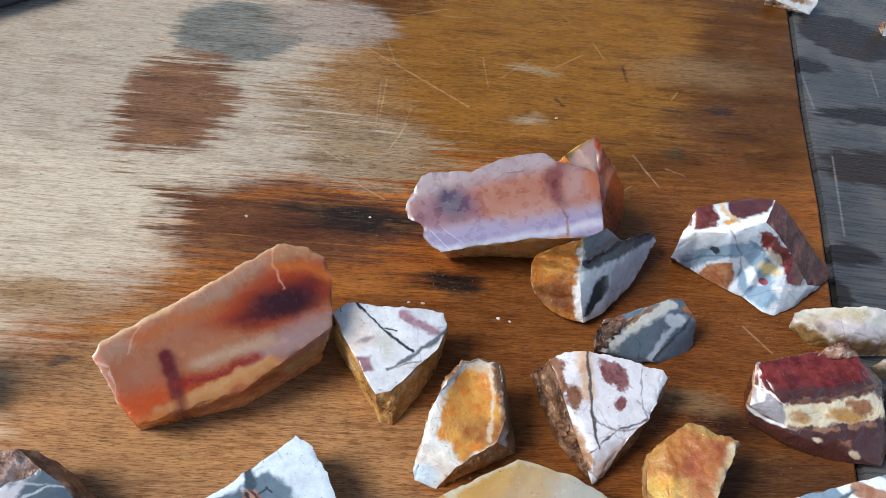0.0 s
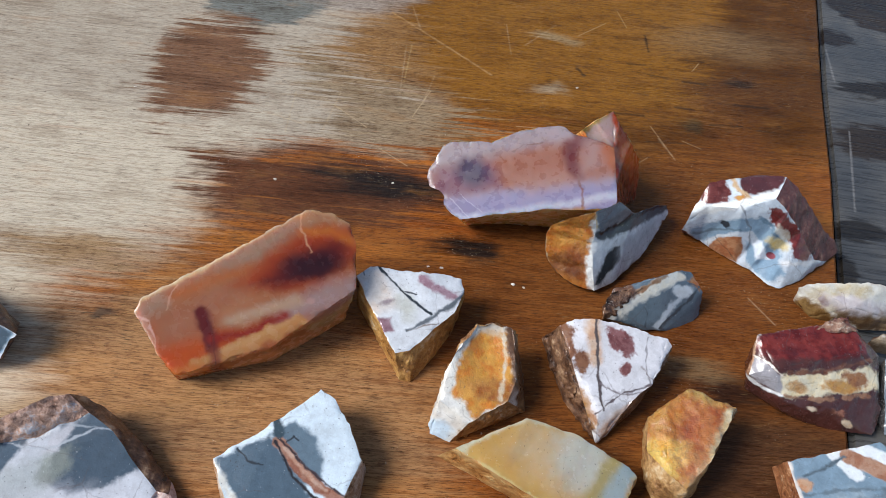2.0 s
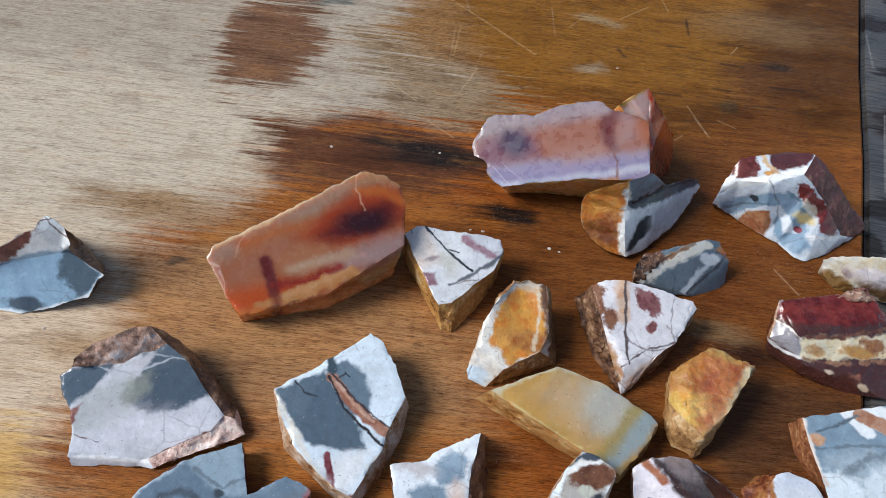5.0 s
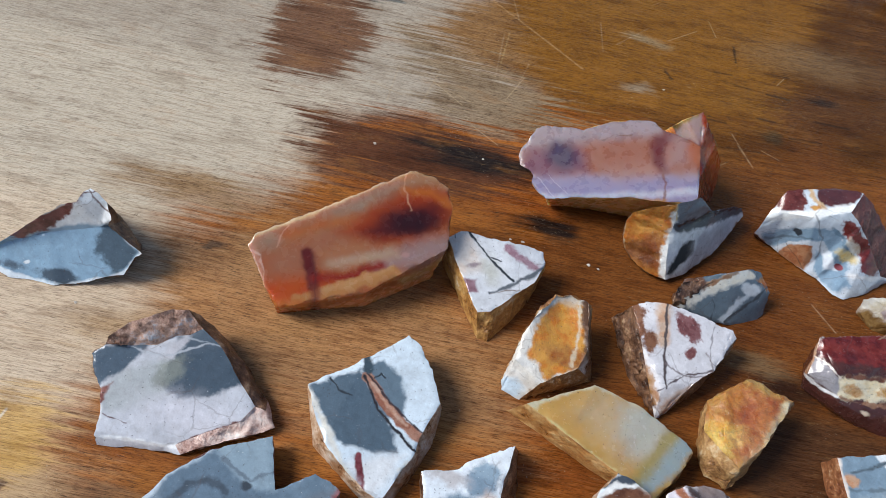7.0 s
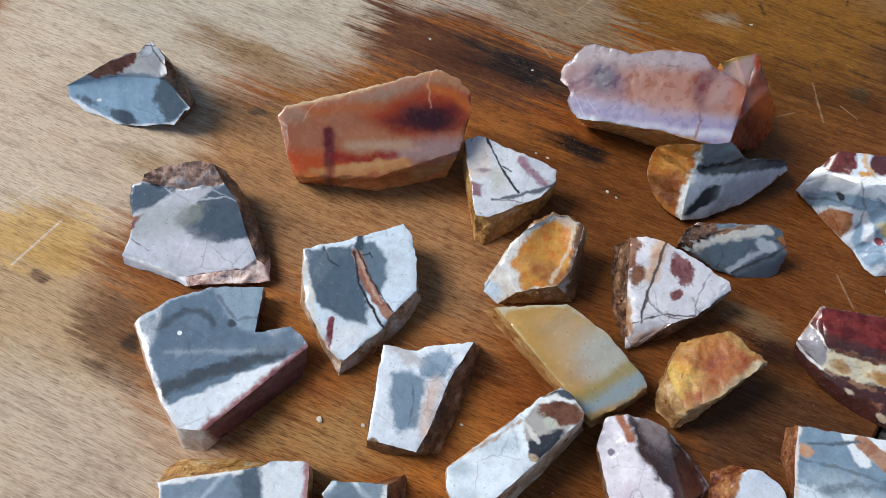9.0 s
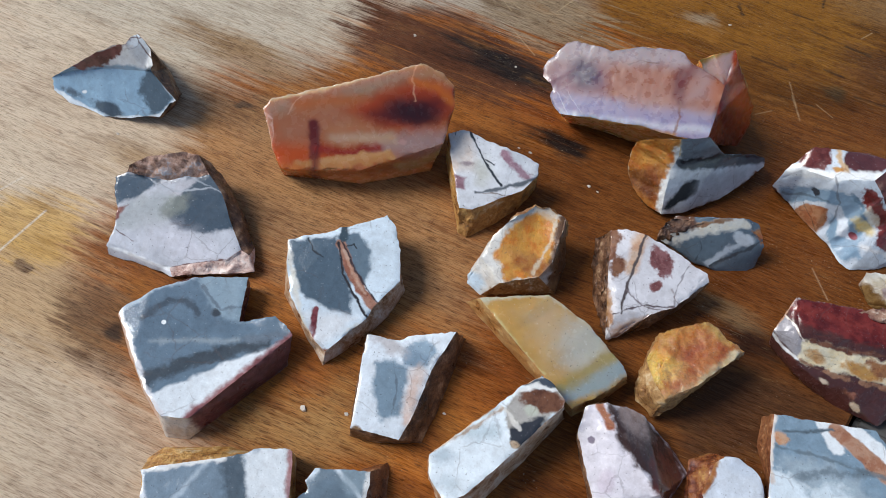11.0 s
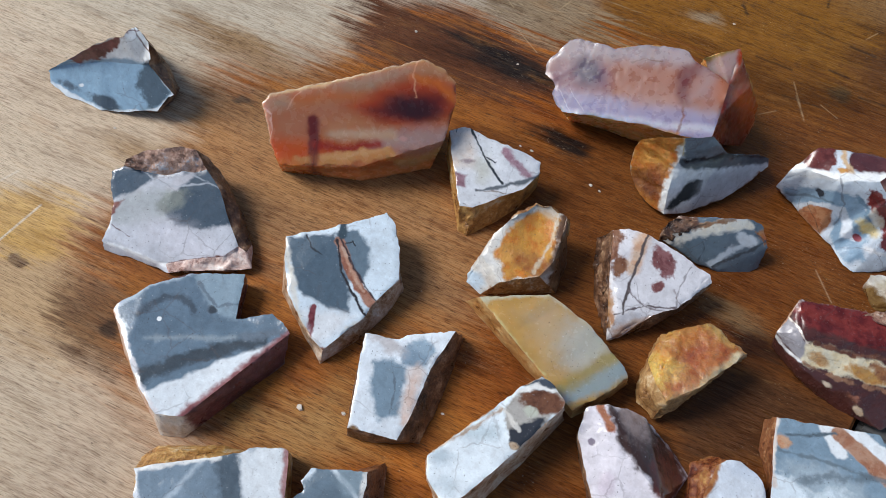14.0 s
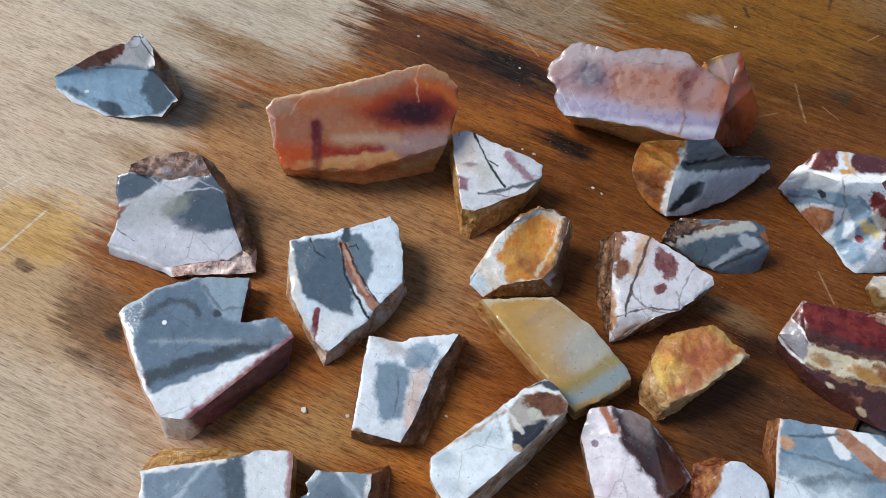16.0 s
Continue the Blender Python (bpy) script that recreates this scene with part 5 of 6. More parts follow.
stone("jasper_stone", "prism", [(-36.4, -16.9, 9, -39.9, -13.4), (-33.5, -14.2, 9.2, -37.4, -7.9), (-17.6, -2.5, 9.5, -19.2, 2), (-12.5, 1.3, 10, -16, 2.8), (-9.7, 4.8, 10), (-1.4, 9.2, 10), (0.1, 9, 10, 0.3, 8.9), (7.6, -4.9, 8, 9.1, -5.8), (11, -13.5, 8), (-21.4, -30.3, 8), (-31.9, -23, 8.5)], face, ochre_rind, "jasper slab, half blue-grey half white, with orange back", seed=10, rough=0.5)
face = face_material("slate_white_vein", (0.14, 0.185, 0.22), [
    ("line", [1.3, 14.3, 11.1, 24.9, 7.2], 0.5, 1, (0.60, 0.64, 0.66)),
    ("blob", [21.6, 12.7, 6, 6, 0], 2, 4, (0.24, 0.30, 0.33), 0.8),
    ("line", [2, 7.3, 3.4, 8.8, 7.8], 0.8, 2, (0.55, 0.60, 0.62)),
    ("line", [2, 23.6, 14.4, 27.7, 5.2], 0.6, 2, (0.66, 0.64, 0.60)),
])
stone("jasper_stone", "prism", [(7.3, 3.5, 8), (8.5, 8, 8), (16.1, 12.1, 9), (23.7, 15.1, 9, 26.1, 21.2), (25.3, 11.7, 8.5, 27.4, 20.3), (27.2, 4.9, 8, 32.5, 8.8), (30.9, -2.7, 8, 35.6, 0.4), (14.8, -10.6, 8), (8.6, -1.6, 8), (9.6, 2, 8)], face, rind_material("rust_rind", [(0.06, 0.02, 0.012), (0.16, 0.055, 0.022), (0.30, 0.12, 0.05), (0.50, 0.30, 0.18)]), "small slate-grey jasper slab with white veins and rusty side", seed=11, rough=0.4)
face = face_material("pinkish_white", (0.72, 0.66, 0.68), [
    ("poly", [82.3, 72.8, 93.7, 74.5, 106, 69.3, 112.4, 64, 110.1, 52.8, 99.7, 58, 90.8, 62.3, 84.2, 68.4], 1.2, 4, (0.05, 0.024, 0.018)),
    ("blob", [90.2, 72.8, 8, 4, -40], 2, 4, (0.36, 0.27, 0.24), 0.8),
    ("blob", [107.4, 60.6, 5, 9, 30], 2, 5, (0.13, 0.035, 0.025), 0.8),
    ("line", [2.6, 79.5, 70.8, 83.2, 68.4, 85.7, 66.2], 0.6, 2, (0.36, 0.14, 0.07)),
    ("blob", [81.4, 59.5, 1, 1, 0], 0.3, 1, (0.2, 0.16, 0.2)),
    ("blob", [90.5, 49.5, 3, 4, 0], 1.5, 3, (0.55, 0.45, 0.50), 0.6),
], lean=(0.21, 0.31))
stone("jasper_stone", "hull", [(73.5, 64.8, 11), (77, 68, 12), (79.2, 69.3, 12.5), (75, 56.5, 8), (79.6, 52.3, 7), (84.3, 46, 6), (88.4, 39.7, 5), (88.1, 58.3, 13), (96.6, 54, 13), (104.5, 50.5, 12.5), (86.4, 71.5, 10), (92.6, 72.4, 8), (113.2, 64.6, 0), (106.7, 69.1, 0), (109.9, 54.9, 0), (76.7, 56.6, 0), (89.9, 37.3, 0), (109.4, 46, 0)], face, dark_rind, "pinkish white stone with a rough dark brown back", steep=0.15, seed=12, rough=0.6, cut=0.25)
face = face_material("porcelain_white", (0.70, 0.72, 0.75), [
    ("line", [2, 120.4, 72.5, 120.6, 66.8, 119.5, 61.3], 0.6, 2, (0.40, 0.18, 0.06)),
    ("blob", [128.1, 74.6, 5, 2, 0], 2, 2, (0.52, 0.56, 0.62), 0.6),
], lean=(0.34, 0.34))
stone("jasper_stone", "hull", [(119.4, 72.7, 9), (123.8, 74.4, 9), (129.9, 73, 9), (133.5, 70, 9), (136, 65.3, 8), (133.9, 56.8, 8), (120.4, 53.1, 8), (116.4, 58.2, 9), (117.4, 63.6, 9.5), (117.2, 69.2, 9.5), (111.8, 68.8, 0), (117.2, 74.3, 0), (113.8, 58, 0), (118.1, 50.8, 0)], face, rind_material("glossy_rust_rind", [(0.05, 0.012, 0.008), (0.14, 0.035, 0.015), (0.28, 0.10, 0.03), (0.45, 0.25, 0.08)], rough=0.25), "small porcelain-white stone with glossy rust side", steep=0.7, seed=13)
face = face_material("pale_blue_striped", (0.21, 0.29, 0.35), [
    ("blob", [151.8, 74.7, 17, 12, 0], 3, 8, (0.36, 0.42, 0.45), 0.8),
    # two bright patches: reflections on the wet face, painted as pale colour
    ("blob", [138.6, 69.1, 10, 8, 0], 1.5, 6, (0.66, 0.71, 0.73)),
    ("blob", [151.8, 73.1, 5, 8, -30], 1.5, 6, (0.60, 0.66, 0.68)),
    ("line", [4, 144.1, 97.3, 152.9, 100.4], 0.5, 1, (0.78, 0.78, 0.76)),
    ("line", [4.6, 145.2, 96.5, 151, 91.8], 0.5, 1, (0.76, 0.77, 0.76)),
    ("line", [9, 150.8, 98.8, 160.5, 96.3, 175.5, 89.9], 0.5, 1.5, (0.76, 0.77, 0.76)),
    ("line", [5.5, 149.2, 97.5, 158.5, 94.5, 175.3, 88.3], 0.5, 1.5, (0.42, 0.235, 0.15)),
    ("line", [0.9, 134, 89.3, 142.8, 93.8, 147.8, 97.2], 0.4, 1, (0.10, 0.13, 0.15)),
    ("line", [1.0, 133, 83.2, 144.6, 86.5, 156.2, 88.3, 167.9, 90.4], 0.5, 2, (0.12, 0.15, 0.17), 0.8),
    ("line", [2.2, 141.5, 76.9, 150.3, 83.6, 160.1, 88.4], 1.2, 6, (0.12, 0.15, 0.17), 0.7),
    ("blob", [133.4, 86.5, 2.5, 2, 0], 0.6, 3, (0.55, 0.33, 0.20)),
    ("line", [1.6, 129.3, 93.3, 131.8, 81.3, 134.8, 72.3], 0.5, 2, (0.68, 0.60, 0.54)),
], rough=0.14)
stone("jasper_stone", "prism", [(129.2, 93.2, 10, 129.6, 94.5), (147, 99, 10.5), (160.4, 103.8, 11), (166.5, 100, 11), (171.1, 93.3, 11), (173.3, 82.2, 10), (170.2, 66.4, 9), (154.7, 57.1, 8.5), (136.1, 59.4, 9), (134.7, 68.2, 9.5, 138.6, 67.6), (134.1, 72.7, 9.5, 135.4, 77.4), (131.4, 80.9, 10, 130.7, 84)], face, rind_material("russet_rind", [(0.07, 0.02, 0.012), (0.18, 0.06, 0.025), (0.32, 0.13, 0.05), (0.55, 0.34, 0.2)]), "large pale blue-grey jasper slab with white and tan stripe", seed=14, rough=0.4)
face = face_material("orange_crystal", (0.50, 0.24, 0.05), [
    ("poly", [95.2, 98.4, 102.7, 113.8, 115.3, 111.5, 106.6, 96.3, 101.6, 91.4], 3, 7, (0.42, 0.14, 0.035)),
    ("blob", [94.1, 93.4, 7, 6, 0], 3, 7, (0.66, 0.42, 0.10)),
    ("blob", [103.2, 92.3, 7, 5, 30], 3, 7, (0.48, 0.20, 0.07)),
    ("line", [4, 99.8, 80.8, 107.1, 95.4, 114.7, 110.4], 1.5, 4, (0.60, 0.46, 0.28)),
    ("line", [3, 100.7, 116.2, 110.5, 114.1], 2, 4, (0.44, 0.26, 0.07)),
], rough=0.3, glow=0.25, bump=0.8, speck=0.25, lean=(0.23, 0.47))
stone("jasper_stone", "hull", [(97.8, 110.7, 13), (100.3, 111, 13), (107.1, 106.9, 15), (112.9, 106, 15), (91.4, 104, 12), (86.5, 100.9, 9), (85.7, 90.6, 8), (89.7, 82, 14), (95, 78.3, 14), (102.5, 86.9, 16), (86.4, 83.5, 2), (88.7, 77.7, 2), (95.5, 74.9, 3), (97.6, 76.2, 4)], face, rind_material("brown_honey_rind", [(0.12, 0.05, 0.02), (0.28, 0.14, 0.05), (0.48, 0.28, 0.11), (0.62, 0.48, 0.3)]), "rough orange and yellow crystalline stone chunk", steep=0.35, seed=15, rough=0.9, cut=0.8)
face = face_material("pinkish_with_crack", (0.72, 0.68, 0.68), [
    ("poly", [56.7, 130.4, 59.8, 137.7, 62.9, 134.5, 64, 126, 62.4, 119.8], 0.8, 5, (0.22, 0.095, 0.045)),
    ("blob", [66.4, 122.1, 2.6, 4.4, 0], 0.7, 4, (0.23, 0.1, 0.05)),
    ("poly", [54.5, 129.1, 57.1, 130.6, 65.6, 111.9, 73.8, 96.9, 69, 99, 60.3, 113.9], 0.8, 4, (0.1, 0.045, 0.025)),
    ("line", [2.4, 63.5, 115.8, 67.9, 108.2, 71.7, 100.5], 0.8, 4, (0.4, 0.2, 0.07), 0.8),
    ("line", [4.5, 69.9, 139.7, 70.1, 131.4, 70.7, 123.8], 1.4, 2.5, (0.6, 0.42, 0.3)),
    ("line", [1, 70.5, 141.1, 71.2, 128.5, 71.9, 116.7, 73.5, 106.4], 0.3, 0.8, (0.1, 0.075, 0.07)),
    ("blob", [78.9, 131.9, 3.6, 5.5, 30], 0.7, 5, (0.25, 0.105, 0.1)),
    ("blob", [80.7, 122.3, 1.8, 2.6, 0], 0.5, 3, (0.27, 0.12, 0.11)),
    ("line", [0.6, 71.5, 104.8, 75.4, 109.4, 80.7, 113.9, 89.3, 117.3], 0.3, 1.2, (0.12, 0.09, 0.09)),
    ("line", [0.5, 72.3, 115.7, 79, 112.5, 86, 114.4], 0.3, 1.2, (0.16, 0.12, 0.12), 0.8),
    ("line", [0.5, 89.3, 117.3, 87.1, 125.4, 88.3, 134.7], 0.3, 1.2, (0.2, 0.17, 0.17), 0.7),
    ("line", [0.4, 93, 117.4, 89, 120.1, 86.4, 123.7], 0.3, 1.2, (0.2, 0.14, 0.12), 0.7),
    ("line", [3, 73.9, 98.8, 78.5, 105.3, 88.2, 114.2], 1.0, 3, (0.54, 0.38, 0.29), 0.8),
    ("line", [0.8, 73.6, 96.3, 79.7, 105, 90.5, 117, 98, 132.4], 0.4, 2, (0.3, 0.15, 0.07), 0.7),
], lean=(0.15, 0.58))
stone("jasper_stone", "hull", [(56.8, 126.1, 14), (61.3, 128.3, 16), (68.4, 129, 17), (76.5, 129.3, 16), (93.2, 127.8, 13.5), (94.9, 125.9, 12), (88, 111.8, 11), (81.3, 105.1, 10.5), (70.3, 101, 11), (61.1, 113.4, 14), (53.7, 128.4, 0), (57.5, 116.1, 0), (61.5, 106.5, 0), (67.4, 100.3, 0), (71.8, 93.1, 1.5), (74.6, 95.1, 1), (83.2, 104.7, 0), (95.2, 125.1, 0)], face, dark_rind, "triangular pinkish white stone, cracked, with dark brown rind", steep=0.3, seed=16, rough=0.7, crusts=[([(53.9, 126.9, 3), (56.7, 126.6, 13), (60.9, 124.3, 14.5), (60.7, 113.7, 13), (63.9, 105.3, 9), (62.7, 105.5, 2), (57.7, 115.2, 2)], dark_rind)])
face = face_material("slate_wedge", (0.12, 0.155, 0.185), [
    ("line", [4.2, 80, 142.3, 88.8, 150.8, 99.7, 159.9, 105.9, 164.4], 0.8, 3, (0.72, 0.67, 0.58)),
    ("line", [1.2, 82.8, 148.3, 90.9, 155.1, 101.9, 163.6], 0.5, 3, (0.34, 0.18, 0.08), 0.9),
    ("poly", [78.1, 146.7, 82.4, 157.2, 88.6, 158, 90.9, 154.1, 82.9, 145.8], 0.9, 4, (0.12, 0.055, 0.03)),
    ("line", [1.8, 95.1, 140, 100.8, 149.3, 106.8, 156.9], 0.6, 1.5, (0.5, 0.54, 0.57)),
    ("blob", [106.8, 157.9, 4, 2.6, 30], 0.7, 2.5, (0.6, 0.62, 0.63)),
    ("poly", [109, 162.8, 113.6, 168.7, 117.7, 166.6, 112.6, 158.8], 0.7, 2.5, (0.46, 0.2, 0.06)),
    ("line", [0.7, 109, 161.8, 113, 161, 108.5, 154.4, 101.9, 147.1, 95.9, 139.7], 0.3, 1.2, (0.06, 0.07, 0.08)),
    ("line", [0.5, 91.2, 139.9, 93.3, 145.5, 92.1, 148.9], 0.25, 1, (0.05, 0.06, 0.07), 0.8),
    ("line", [2, 117.1, 162.4, 117.3, 155.3], 0.6, 2, (0.58, 0.46, 0.22)),
], lean=(0.52, 0.78))
stone("jasper_stone", "hull", [(73.1, 135.7, 8), (75.6, 145.1, 12), (83.2, 146.4, 15), (89.8, 149.1, 17), (99.3, 154.8, 16), (104.3, 156.1, 13), (108.9, 151.6, 9), (110.8, 147.9, 1), (108.5, 144.9, 0), (98.1, 138.6, 0), (88.1, 136.8, 2), (78.6, 137.3, 3)], face, dark_rind, "small slate-grey wedge stone with a pale vein", steep=0.0, seed=17, crusts=[([(72.9, 135.1, 9), (72.7, 139.7, 12), (75.4, 143.5, 14), (82.3, 145.4, 14), (81, 142, 12), (77.7, 137.4, 8)], dark_rind)])
face = face_material("grey_and_rust_wedge", (0.78, 0.77, 0.75), [
    ("poly", [77.7, 191.8, 87.4, 199, 92.8, 193.1, 78.7, 180.4], 0.6, 1.5, (0.21, 0.245, 0.265)),
    ("line", [4.6, 78.3, 178.5, 86.7, 184.9, 95.9, 192.7, 104.7, 199.2], 0.8, 2.5, (0.085, 0.1, 0.11)),
    ("line", [1.4, 78.7, 180.4, 90.1, 189.7, 101.8, 198.1], 0.6, 2, (0.025, 0.03, 0.033)),
    ("line", [1.2, 79, 183.6, 90, 192.9, 99.4, 197.9], 0.6, 2, (0.17, 0.2, 0.215)),
    ("poly", [73.7, 154.2, 77.1, 166.1, 81.7, 174, 84.2, 175.5, 84.2, 169.4, 79.6, 161.5, 75, 154.4], 0.7, 2, (0.035, 0.042, 0.045)),
    ("poly", [84.6, 177, 100.7, 191.4, 94.9, 177.9, 82.9, 162.6], 3, 2, (0.5, 0.5, 0.5), 0.8),
    ("line", [0.9, 96.8, 180.5, 100.7, 189.4], 0.4, 1.5, (0.34, 0.17, 0.08)),
    ("poly", [65.6, 186.1, 78.2, 192.5, 78.1, 183.3, 74.5, 180.6], 0.8, 3, (0.72, 0.56, 0.28)),
], lean=(0.45, 0.90))
rust = face_material("rusty_facet", (0.52, 0.20, 0.035), [
    ("blob", [66.2, 176.2, 7, 6, 20], 2, 6, (0.62, 0.28, 0.06)),
    ("blob", [63.9, 161.5, 8, 6, 0], 2.5, 6, (0.22, 0.085, 0.03), 0.85),
    ("blob", [69, 168.7, 4, 4, 0], 2, 5, (0.3, 0.11, 0.035), 0.7),
    ("line", [3.4, 66.7, 186.5, 78.2, 191.3, 77, 182.9], 0.8, 3, (0.78, 0.66, 0.42)),
    ("line", [3.4, 76.7, 182.8, 74.8, 174.4, 72.2, 164.4, 72.1, 151.8], 0.9, 4, (0.74, 0.72, 0.68)),
    ("line", [1.2, 55.9, 161.4, 55.3, 167.5, 56.4, 175.5, 59.6, 181], 0.4, 2, (0.62, 0.5, 0.32), 0.8),
], rough=0.3, bump=0.9, speck=0.08, mark=0.2, lean=(0.38, 0.85))
block("jasper_stone", [(54.5, 157.4, 5), (52, 158.3, 10), (50.5, 160.6, 17), (51.3, 160, 23), (56, 159.2, 29), (64.2, 161.3, 32), (66.7, 159.9, 24), (66.7, 157.9, 19), (68.8, 153.2, 11), (71.6, 148.8, 3), (63.9, 150.9, 2), (57.7, 154.6, 3), (68.9, 164.6, 32), (73, 168.2, 31), (76.5, 169.2, 28), (81.1, 171.9, 22), (92.7, 183.7, 15), (97.7, 187.3, 12), (98.8, 185.4, 9), (95.8, 178.8, 5), (89.3, 167.3, 2.5), (78.9, 154.7, 2)], [((0, 11, 10, 9, 8, 7, 6, 5, 4, 3, 2, 1), 1), ((5, 12, 13, 14, 15, 6), 0), ((6, 15, 16, 17, 18, 19, 20, 21, 9, 8, 7), 0)], [("cut_face", face, None, ""), ("rust_facet", rust, 0.5, "rust-orange broken facet"), ("rind", dark_rind, 0.8, "")], "upright wedge stone, rust-orange facet and grey-black banded facet", seed=18, cut=0.2, tuck=(0.2, 0.6))
face = face_material("patchwork_jasper", (0.60, 0.64, 0.68), [
    ("poly", [119, 205.3, 122.1, 216.2, 134.8, 221, 135.5, 214.5, 132.7, 208.2, 133.6, 203.9, 120.8, 201.7], 0.8, 4, (0.15, 0.035, 0.028)),
    ("poly", [137.4, 218.7, 145.5, 225.3, 157.7, 226.7, 150.2, 212.4, 136.2, 208.7], 0.7, 2.5, (0.085, 0.025, 0.025)),
    ("line", [2.4, 134.1, 217.6, 135.2, 211.6, 139, 208.2], 0.8, 3, (0.55, 0.38, 0.22)),
    ("blob", [136, 206.8, 2.6, 1.8, 0], 0.6, 2, (0.5, 0.26, 0.07)),
    ("line", [2, 111.9, 194.7, 119, 204.9, 122, 215.3], 0.8, 3, (0.6, 0.48, 0.38)),
    ("line", [3.6, 114, 195.6, 128.5, 201.9, 135.7, 204.3, 150.2, 212.4], 0.8, 2, (0.78, 0.77, 0.74)),
    ("line", [6.5, 114.9, 185.8, 127.4, 192.1, 141.6, 195.8], 0.9, 3, (0.2, 0.29, 0.37)),
    ("line", [8, 140.1, 194.6, 144, 188.5, 142.4, 181.5], 0.9, 3, (0.22, 0.31, 0.39)),
    ("line", [1, 113.3, 186, 120.3, 188.7, 127.3, 191, 132.8, 191.3], 0.5, 2, (0.1, 0.14, 0.17), 0.8),
    ("blob", [127.3, 193.5, 1.8, 1.8, 0], 0.5, 2, (0.03, 0.04, 0.05)),
    ("line", [2.2, 142.1, 199.4, 146.5, 195.9, 146.7, 188.2], 0.8, 3, (0.15, 0.22, 0.28)),
    ("poly", [117.4, 179.7, 122.7, 185.8, 132.5, 188.3, 132.8, 182, 128, 174.8, 125, 175.1], 0.6, 2, (0.4, 0.19, 0.095)),
    ("line", [0.9, 116.8, 180.4, 123, 186.4, 133.2, 188.8], 0.4, 1.5, (0.55, 0.58, 0.6)),
    ("line", [0.5, 122, 185.6, 125.5, 180.5, 127.6, 174.7], 0.3, 1, (0.15, 0.09, 0.06), 0.7),
    ("poly", [133.6, 186.4, 142.7, 183.7, 146.5, 173.4, 141.1, 167.2, 138, 168.5, 132, 175.3], 1.2, 4, (0.22, 0.32, 0.41)),
    ("poly", [136.3, 186.1, 140.5, 187.8, 141.4, 178.8, 136.6, 177.8], 0.8, 2, (0.78, 0.8, 0.82)),
    ("blob", [142.3, 181, 1.8, 1.8, 0], 0.4, 1, (0.26, 0.06, 0.07)),
    ("blob", [146.6, 187.4, 4.5, 3, 0], 1.2, 4, (0.66, 0.52, 0.26)),
    ("line", [8, 148.9, 200.5, 153.7, 194, 155.2, 184.1], 0.9, 7, (0.19, 0.03, 0.025)),
    ("blob", [149.5, 193.1, 2.4, 3.4, 20], 0.8, 4, (0.66, 0.58, 0.46), 0.8),
    ("line", [0.6, 135.6, 203.4, 137.1, 193.1, 133.8, 182.2], 0.3, 1, (0.12, 0.12, 0.13), 0.6),
    ("line", [2, 161.3, 182, 155.4, 179.2, 147.3, 178.4], 0.8, 2.5, (0.76, 0.74, 0.72)),
], lean=(0.64, 0.92))
block("jasper_stone", [(104.7, 181, 6), (104.5, 180.3, 10), (110.2, 182.5, 20), (120.1, 180.3, 24), (131.5, 183.9, 28), (137.7, 182.2, 24), (146.8, 180.9, 15), (156.9, 177.3, 5), (164.5, 180.8, 1), (157, 174.3, 0.5), (150.8, 168.8, 0.5), (143.1, 164.8, 0.5), (138.9, 165.5, 0.5), (132.2, 170.9, 0.5), (126.8, 173.7, 0.5), (119, 177.8, 0.5), (113.8, 181, 1), (104.9, 181.8, 16), (109.2, 190.7, 24), (118, 192.5, 26), (128.1, 195.9, 27), (136.3, 193.8, 30), (142.6, 192.1, 26), (160.6, 188.2, 10), (166.2, 187.7, 6), (170.1, 186.5, 2)], [((0, 1, 2, 3, 4, 5, 6, 7, 8, 9, 10, 11, 12, 13, 14, 15, 16), 0), ((1, 17, 18, 19, 20, 21, 4, 3, 2), 0), ((4, 21, 22, 23, 24, 25, 8, 7, 6, 5), 1)], [("cut_face", face, None, ""), ("rind", maroon_rind, 0.6, "dark maroon side")], "large patchwork jasper, white and blue-grey with maroon facets", seed=19, cut=0.2, tuck=(0.3, 0.6))
